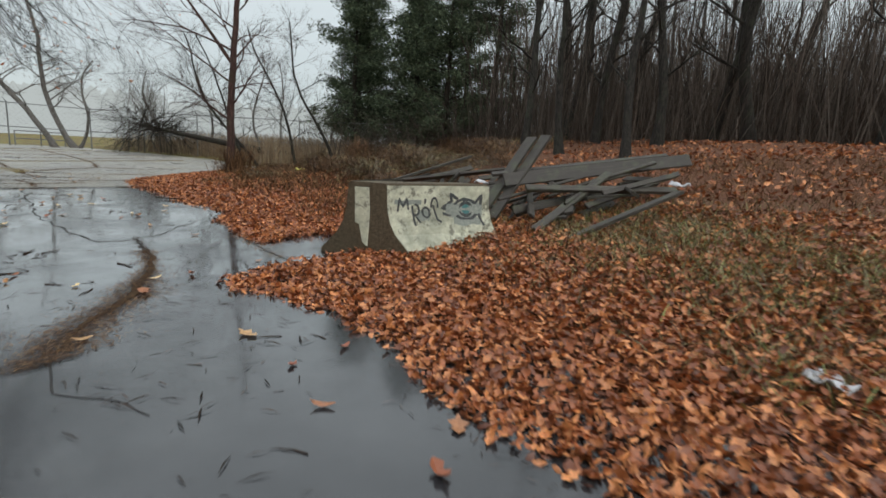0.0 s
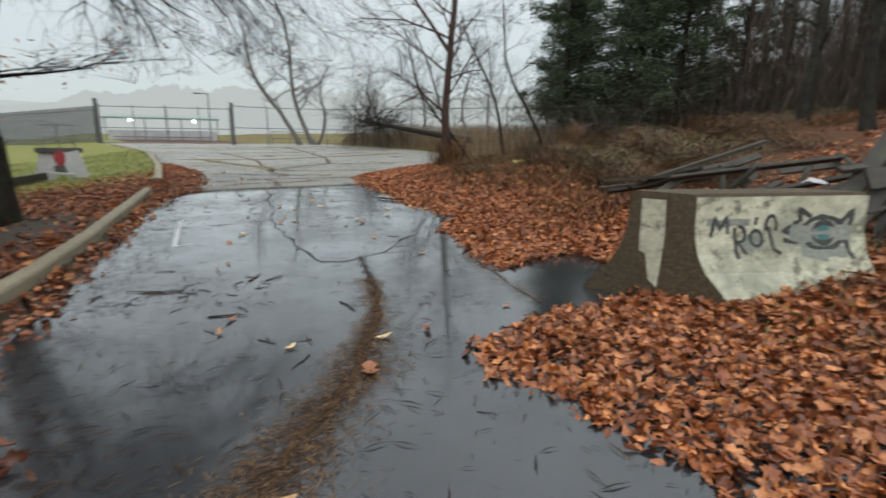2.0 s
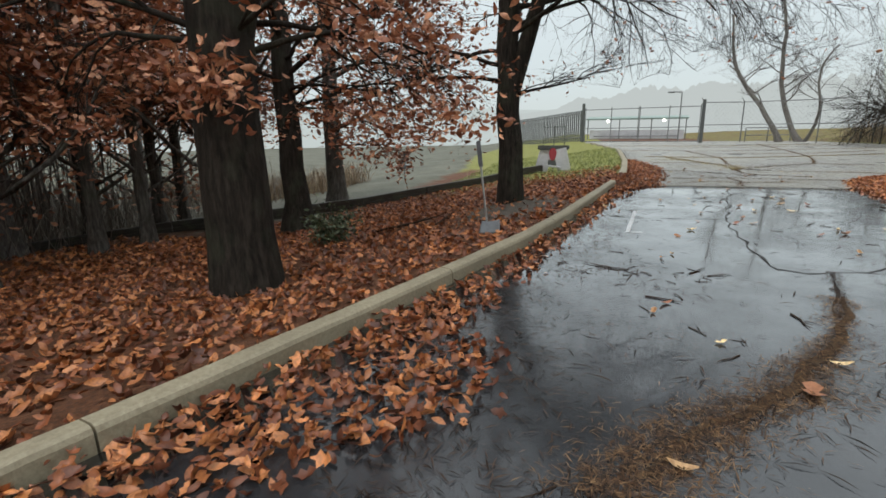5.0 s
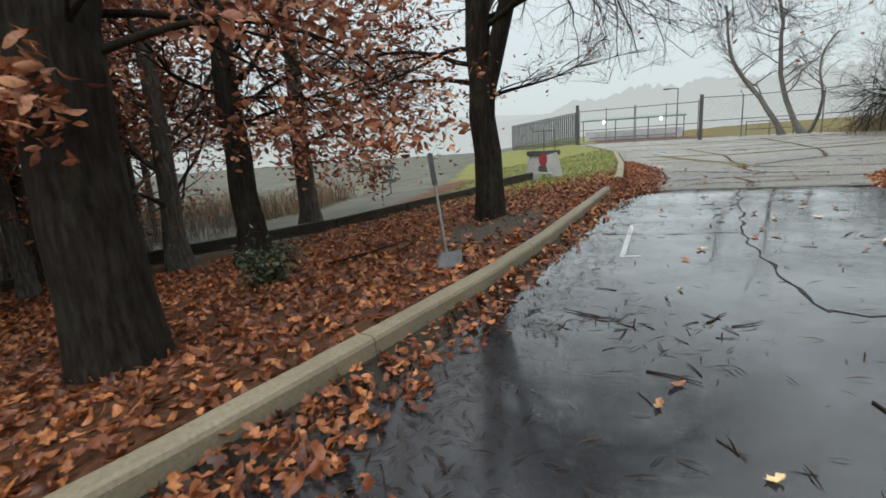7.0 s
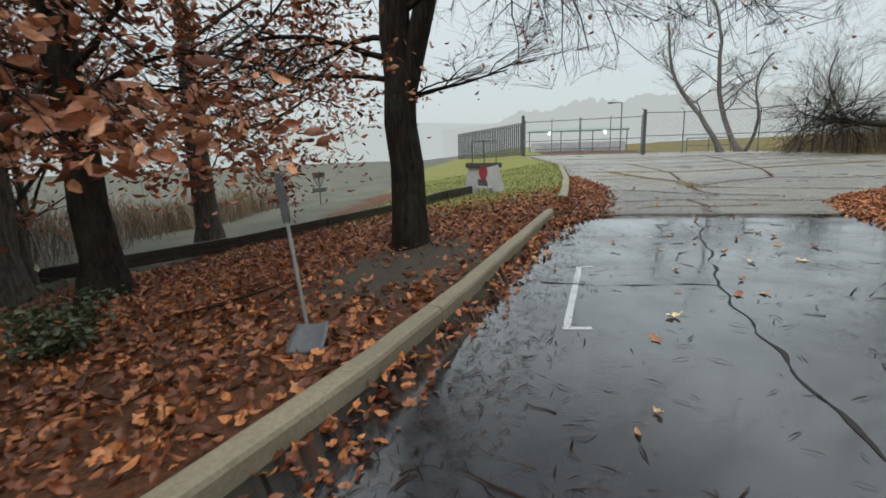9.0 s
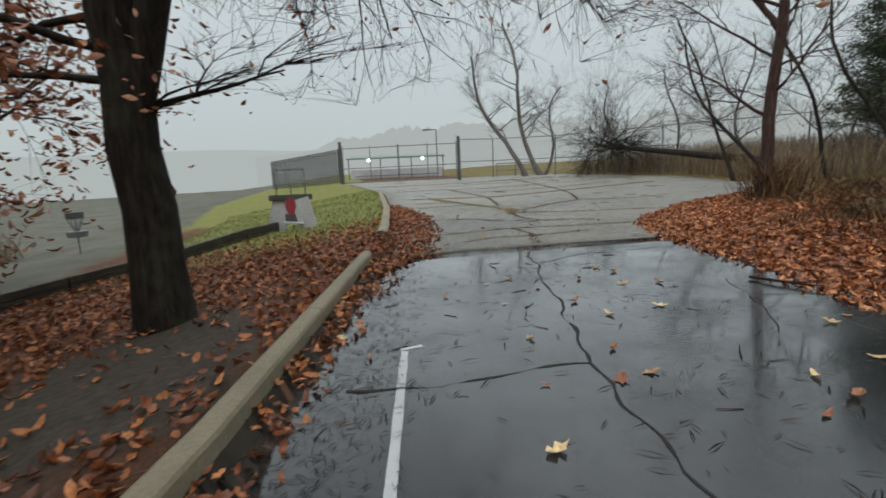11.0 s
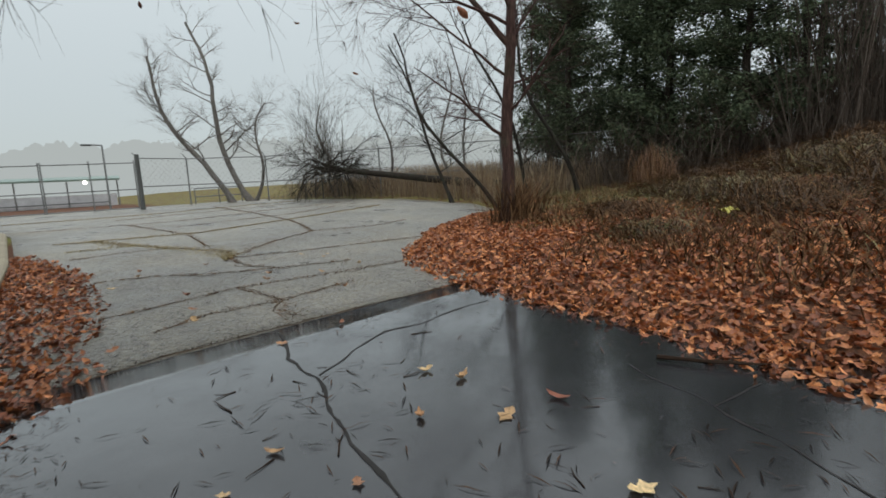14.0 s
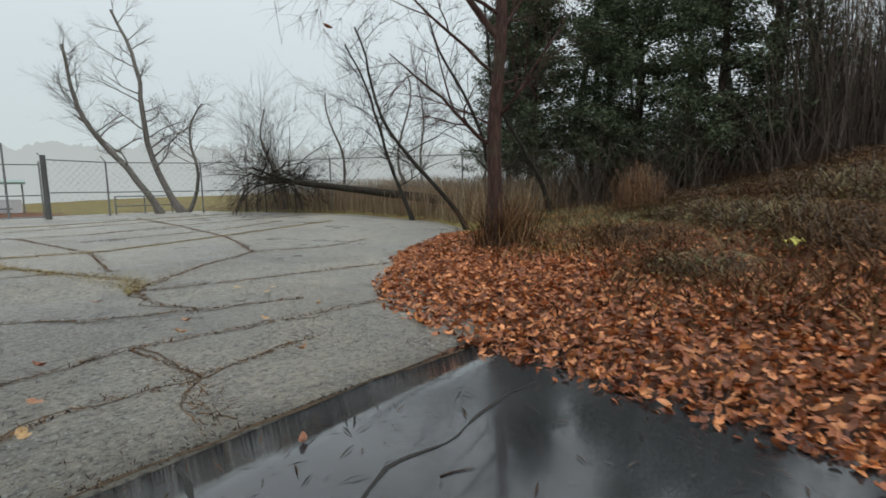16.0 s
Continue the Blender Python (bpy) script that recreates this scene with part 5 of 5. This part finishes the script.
# ---- twigs ----
def twigs():
    g = random.Random(33)
    meshes = []
    for k in range(6):
        p = Plant(k + 200)
        pts = [Vector((-0.5, 0, 0))]
        for i in range(5):
            pts.append(pts[-1] + Vector((0.2, g.gauss(0, 0.035), g.uniform(0, 0.006))))
        p.limb(pts, [0.025, 0.022, 0.02, 0.018, 0.013, 0.006], 5)
        if k % 2:
            q = pts[3]
            p.limb([q, q + Vector((0.1, 0.09, 0.01)), q + Vector((0.2, 0.13, 0.01))], [0.014, 0.01, 0.004], 4)
        me = bpy.data.meshes.new("twig")
        me.from_pydata([tuple(v) for v in p.v], [], p.f)
        me.materials.append(DEBRIS)
        meshes.append(me)
    spots = [(7.6, 6.3, 0.3), (7.75, 6.2, 0.25), (8.0, 5.0, 0.3), (6.9, 5.9, 0.2), (7.0, 6.1, 0.25), (6.6, 6.3, 0.3), (7.3, 4.2, 0.22), (7.1, 5.3, 0.3), (9.8, 9.4, 0.3), (9.3, 12.0, 0.25), (8.9, 11.6, 0.2), (10.9, 13.1, 0.2), (8.7, 10.8, 0.2), (9.0, 13.0, 0.25)]
    spots += [(g.uniform(6.2, 7.6), g.gauss(6.15, 0.14), g.uniform(0.06, 0.18)) for _ in range(40)]
    spots += [(g.uniform(6.0, 10.8), g.uniform(0.6, 13.8), g.uniform(0.06, 0.2)) for _ in range(110)]
    for x, y, s in spots:
        if x < kerb_x(y) + 0.4 or x > edge_x(y) - 0.1:
            continue
        ob = new("twig", g.choice(meshes))
        ob.matrix_basis = pose(x, y, 0.018 * s + 0.001, 0, 0, g.uniform(0, 360)) @ Matrix.Scale(s, 4)
        tagged(ob, "broken dark twig on wet asphalt", "twig", "twigs on the drive")
    ob = new("branch", meshes[1])
    ob.matrix_basis = pose(11.75, 10.85, 0.03, 0, 0, -62) @ Matrix.Scale(0.75, 4)
    tagged(ob, "dark broken branch at the edge of the leaf drift", "branch")
    for x, y, s, r in ((3.55, 9.5, 1.1, 20), (4.05, 9.75, 0.7, 75), (3.3, 9.2, 0.9, -10)):
        ob = new("branch", meshes[1])
        ob.matrix_basis = pose(x, y, height(x, y) + 0.08, 0, -14, r) @ Matrix.Scale(s, 4)
        tagged(ob, "fallen dark branch lying in the leaves", "branch")


twigs()


# ---- pole with a scoop, timber edging, basket and board ----
def leaning_pole():
    x, y = 5.2, 7.7
    root = empty("marker_pole", pose(x, y, height(x, y), -2, -7, 0), "pale metal pole with dark paddle leaning beside the kerb", "pole")
    link("pole", tube((0, 0, 0), (0, 0, 0.95), 0.014, 0.014, 10), ALU, root)
    link("paddle", box((0.06, 0.03, 0.36), pose(0, 0, 1.1), 0.01), GREY_PLASTIC, root, "dark ribbed grip")
    bm = bmesh.new()
    bmesh.ops.create_grid(bm, x_segments=8, y_segments=6, size=0.5)
    for v in bm.verts:
        v.co.z = 0.35 * v.co.x ** 2 - 0.1 * v.co.y
        v.co.x *= 1 - 0.25 * max(0, v.co.y)
    bmesh.ops.solidify(bm, geom=bm.faces, thickness=0.04)
    bmesh.ops.transform(bm, matrix=pose(0.06, -0.12, 0.1, 38, 0, 0) @ Matrix.Diagonal((0.28, 0.26, 0.28, 1)), verts=bm.verts)
    link("blade", bm, GREY_PLASTIC, root, "worn grey scoop blade", True)


leaning_pole()


def edging():
    root = empty("timber_edging", Matrix(), "low dark timber edging above the misty field", "edging", kind="structure")
    pts = [(-6.5, 9.5), (-4.2, 12.0), (-0.3, 15.9), (1.4, 17.6), (3.0, 19.3), (4.4, 20.4), (5.2, 20.9)]
    for (x0, y0), (x1, y1) in zip(pts, pts[1:]):
        a, b = Vector((x0, y0, height(x0, y0))), Vector((x1, y1, height(x1, y1)))
        d = b - a
        for k in range(2):
            ob = link("sleeper", box((d.length - 0.015, 0.16, 0.155), bevel=0.015), WOOD, root)
            ob.matrix_basis = Matrix.Translation((a + b) / 2 + Vector((0, 0, 0.06 + 0.158 * k))) @ d.to_track_quat("X", "Z").to_matrix().to_4x4()


edging()


def disc_basket(x, y):
    root = empty("disc_basket", pose(x, y, height(x, y)), "metal disc golf basket standing on the field", "disc basket")
    link("pole", tube((0, 0, 0), (0, 0, 1.4), 0.025), STEEL, root)
    for name, z, r in (("basket_tray", 0.68, 0.33), ("top_band", 1.32, 0.28)):
        bm = bmesh.new()
        bmesh.ops.create_cone(bm, cap_ends=name == "basket_tray", segments=24, radius1=r * 0.95, radius2=r, depth=0.2, matrix=pose(0, 0, z))
        link(name, bm, STEEL if name != "top_band" else DARK_STEEL, root)
    for k in range(12):
        a = k * math.pi / 6
        link("chain", tube((0.26 * math.cos(a), 0.26 * math.sin(a), 1.25), (0.05 * math.cos(a), 0.05 * math.sin(a), 0.75), 0.008, n=5), STEEL, root)


disc_basket(-2.1, 25.7)


def notice_frame(x, y):
    z = height(x, y)
    root = empty("notice_stand", pose(x, y, z, 0, 0, -8), "splayed white board stand with dark bar and red badge", "sign")
    link("top_bar", box((1.2, 0.1, 0.16), pose(0, 0, 0.93), 0.02), DARK_STEEL, root, "dark top bar")
    for s in (-1, 1):
        link("panel", box((0.5, 0.04, 0.9), pose(s * 0.36, -0.05 * s, 0.45, 0, -s * 14, 0), 0.01), WHITE_BOARD, root, "smudged white panel")
        link("pole", tube((s * 0.4, 0.1, 0), (s * 0.4, 0.1, 1.75), 0.016), DARK_STEEL, root)
    link("pole", tube((0, 0.1, 0), (0, 0.1, 1.75), 0.016), DARK_STEEL, root)
    link("cross_bar", tube((-0.42, 0.1, 1.7), (0.42, 0.1, 1.7), 0.014), DARK_STEEL, root)
    bm = bmesh.new()
    bmesh.ops.create_circle(bm, cap_ends=True, segments=16, radius=0.2)
    for v in bm.verts:
        v.co = Vector((v.co.x * (0.6 + 0.6 * (v.co.y + 0.2)), 0, v.co.y * 1.2))
    r = bmesh.ops.extrude_face_region(bm, geom=bm.faces[:])
    bmesh.ops.translate(bm, verts=[v for v in r["geom"] if isinstance(v, bmesh.types.BMVert)], vec=(0, -0.02, 0))
    bmesh.ops.translate(bm, verts=bm.verts, vec=(0, -0.06, 0.68))
    link("badge", bm, RED, root, "faded red badge")
    link("shelf", box((0.55, 0.18, 0.05), pose(0.05, -0.12, 0.22, 0, 6, 0), 0.01), WHITE_BOARD, root)
    # Solid dark block in place of the shade inside the stand's opening.
    link("dark_opening", box((0.4, 0.03, 0.22), pose(0.02, -0.05, 0.36), 0.01), DARK_STEEL, root)


notice_frame(5.6, 20.9)


# ---- fence, gate and what stands behind ----
def fence_run(name, pts, h, label, mesh_mat=None, arm=True, spacing=0.32):
    root = empty(name, Matrix(), label, "fence", kind="structure")
    for i, (x, y) in enumerate(pts):
        z = height(x, y)
        link("post", tube((x, y, z - 0.2), (x, y, z + h), 0.045, n=8), STEEL, root)
        if arm:
            link("barb_arm", tube((x, y, z + h), (x - 0.22, y - 0.1, z + h + 0.25), 0.025, n=6), STEEL, root)
    for (x0, y0), (x1, y1) in zip(pts, pts[1:]):
        z0, z1 = height(x0, y0), height(x1, y1)
        for f in (0.985, 0.45):
            link("rail", tube((x0, y0, z0 + h * f), (x1, y1, z1 + h * f), 0.028, n=6), STEEL, root)
        L = math.hypot(x1 - x0, y1 - y0)
        bm = bmesh.new()
        n = int(L / spacing)
        m = int(h / spacing)
        for k in range(-m, n + 1):
            for s in (1, -1):
                a0, a1 = (k, 0), (k + m, m)
                if s < 0:
                    a0, a1 = (k + m, 0), (k, m)
                q = []
                lo, hi = max(0, -min(a0[0], a1[0])), 0
                t0 = t1 = None
                for t in np.linspace(0, 1, m + 1):
                    u = a0[0] + (a1[0] - a0[0]) * t
                    if 0 <= u <= n:
                        t0 = t if t0 is None else t0
                        t1 = t
                if t0 is None or t1 - t0 < 0.05:
                    continue
                for t in (t0, t1):
                    u = (a0[0] + (a1[0] - a0[0]) * t) / n
                    q.append((x0 + (x1 - x0) * u, y0 + (y1 - y0) * u, z0 + (z1 - z0) * u + h * t))
                add_tube(bm, q[0], q[1], 0.005, n=3)
        link("chain_link", bm, mesh_mat or STEEL, root, "thin wire mesh")
    return root


fence_run("fence", [(15.4, 41.5), (18.3, 42.6), (22.4, 40.6), (26.6, 34.2), (30.6, 28.0), (34.0, 22.0)], 2.95, "tall galvanised chain-link fence with barbed arms round the yard")


def gate():
    root = empty("gate", Matrix(), "double chain-link gate between two stout dark posts", "gate", kind="structure")
    a, b = Vector((7.1, 44.0, 0.25)), Vector((15.4, 41.5, 0.3))
    for p, h in ((a, 3.1), (b, 3.05)):
        link("gate_post", tube(p - Vector((0, 0, 0.2)), p + Vector((0, 0, h)), 0.13, 0.12, 12), DARK_STEEL, root)
    for t0, t1 in ((0.02, 0.49), (0.5, 0.98)):
        p, q = a.lerp(b, t0), a.lerp(b, t1)
        leaf = link("gate_leaf", tube(p + Vector((0, 0, 2.6)), q + Vector((0, 0, 2.6)), 0.03, n=6), STEEL, root)
        for h in (0.12, 1.15):
            link("rail", tube(p + Vector((0, 0, h)), q + Vector((0, 0, h)), 0.03, n=6), STEEL, leaf)
        for t in (0, 0.5, 1):
            s = p.lerp(q, t)
            link("upright", tube(s + Vector((0, 0, 0.05)), s + Vector((0, 0, 2.75)), 0.035, n=6), STEEL, leaf)


gate()


def screen_fence():
    root = empty("slatted_fence", Matrix(), "dark slatted fence running away beyond the gate", "fence", kind="structure")
    a, b = Vector((7.0, 44.2, 0.2)), Vector((0.5, 57.0, -0.3))
    n = 40
    me = None
    d = b - a
    ang = math.degrees(math.atan2(d.y, d.x))
    for k in range(n):
        p = a.lerp(b, (k + 0.5) / n)
        if me is None:
            ob = link("slat", box((d.length / n * 0.6, 0.03, 2.6), bevel=0.004), DARK_STEEL, root)
            me = ob.data
        else:
            ob = new("slat", me)
            ob.parent = root
        ob.matrix_basis = pose(p.x, p.y, p.z + 1.35, 0, 0, ang)
    for h in (0.5, 2.4):
        link("rail", tube(a + Vector((0, 0, h)), b + Vector((0, 0, h)), 0.04, n=6), STEEL, root)


screen_fence()


def dugout():
    x, y = 12.5, 56.0
    root = empty("shelter", pose(x, y, 0.1, 0, 0, -10), "long low pale shelter with green roof in mist", "shelter")
    link("wall", box((9, 0.2, 1.1), pose(0, 0, 0.55)), WHITE_BOARD, root)
    link("bench", box((8, 0.4, 0.08), pose(0, -0.6, 0.5), 0.01), STEEL, root)
    link("roof", box((9.6, 2.2, 0.14), pose(0, 0.2, 2.3, 6), 0.03), mat_plain("green_tin_roof", (0.2, 0.28, 0.24), (0.3, 0.37, 0.33), 0.5), root)
    for s in (-4.6, -1.5, 1.5, 4.6):
        link("post", tube((s, -0.7, 0), (s, -0.7, 2.2), 0.05), STEEL, root)
    for s in (-2.6, 2.6):
        bm = bmesh.new()
        bmesh.ops.create_uvsphere(bm, u_segments=12, v_segments=8, radius=0.13)
        bmesh.ops.translate(bm, verts=bm.verts, vec=(s, -0.95, 2.0))
        link("lamp", bm, LAMP, root, "lit warm white lamp")


dugout()


def floodlight(x, y, h):
    root = empty("lamp_post", pose(x, y, height(x, y)), "thin lamp post with short arm beyond the gate", "lamp post")
    link("pole", tube((0, 0, 0), (0, 0, h), 0.06, 0.045), STEEL, root)
    link("arm", tube((0, 0, h), (-0.7, 0, h + 0.02), 0.04), STEEL, root)
    link("head", box((0.5, 0.2, 0.1), pose(-0.8, 0, h), 0.02), DARK_STEEL, root)


floodlight(14.6, 45.5, 3.9)


def pipe_rail():
    root = empty("pipe_rail", pose(18.9, 43.6, height(18.9, 43.6)), "low pipe rail beside the fence", "rail")
    for s in (0, 1.5, 3.0):
        link("post", tube((s, 0, 0), (s, 0, 1.1), 0.04), STEEL, root)
    for h in (1.08, 0.55):
        link("rail", tube((0, 0, h), (3.0, 0, h), 0.035), STEEL, root)


pipe_rail()


# ---- glowing backdrops painted as the mist that closes the distance ----
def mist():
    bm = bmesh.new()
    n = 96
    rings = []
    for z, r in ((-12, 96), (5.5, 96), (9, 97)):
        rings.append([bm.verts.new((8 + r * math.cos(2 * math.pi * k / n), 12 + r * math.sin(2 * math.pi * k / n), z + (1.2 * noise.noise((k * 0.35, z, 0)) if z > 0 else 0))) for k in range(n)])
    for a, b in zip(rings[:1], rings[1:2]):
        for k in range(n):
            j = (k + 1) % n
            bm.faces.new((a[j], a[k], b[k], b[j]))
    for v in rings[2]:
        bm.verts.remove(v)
    return tagged(link("backdrop", bm, MIST), "glowing ring painted as pale grey mist closing off the distance", "mist", kind="structure")


mist()


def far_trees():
    """A faint ridge of trees beyond the field, its haze painted as flat glow."""
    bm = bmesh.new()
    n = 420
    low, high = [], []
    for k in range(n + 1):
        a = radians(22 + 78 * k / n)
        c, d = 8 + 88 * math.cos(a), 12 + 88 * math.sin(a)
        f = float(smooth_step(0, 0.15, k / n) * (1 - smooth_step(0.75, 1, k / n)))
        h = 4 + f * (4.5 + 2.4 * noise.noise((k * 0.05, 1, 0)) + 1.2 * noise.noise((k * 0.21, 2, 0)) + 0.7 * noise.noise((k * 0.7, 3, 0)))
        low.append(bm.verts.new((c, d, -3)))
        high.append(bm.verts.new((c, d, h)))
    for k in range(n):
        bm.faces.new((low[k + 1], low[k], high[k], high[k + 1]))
    return tagged(link("backdrop", bm, FAR_TREES), "faint grey ridge of trees, mist painted into its glowing colour", "treeline", kind="structure")


far_trees()


# ---- thin saplings that close the woods ----
stems("sapling_thicket", 13500, (29, 60), (-14, 14), lambda x, y: 0.9 + 0 * x, 8.0, BRUSHWOOD, "thin bare saplings closing the wood behind", 18, 0.17, 0.014)
stems("sapling_thicket", 5000, (-30, -7), (-6, 14), lambda x, y: 0.9 + 0 * x, 6.0, GREY_STEM, "thin bare saplings deep in the woodland", 19, 0.1, 0.014)
stems("hedge_scrub", 5000, (-16, -4.5), (21, 27), lambda x, y: 0.3 + 0.7 * (fuzz(x, y, 0.4) > 0), 1.1, REED, "brown winter scrub at the edge of the field", 20, 0.35, 0.012)
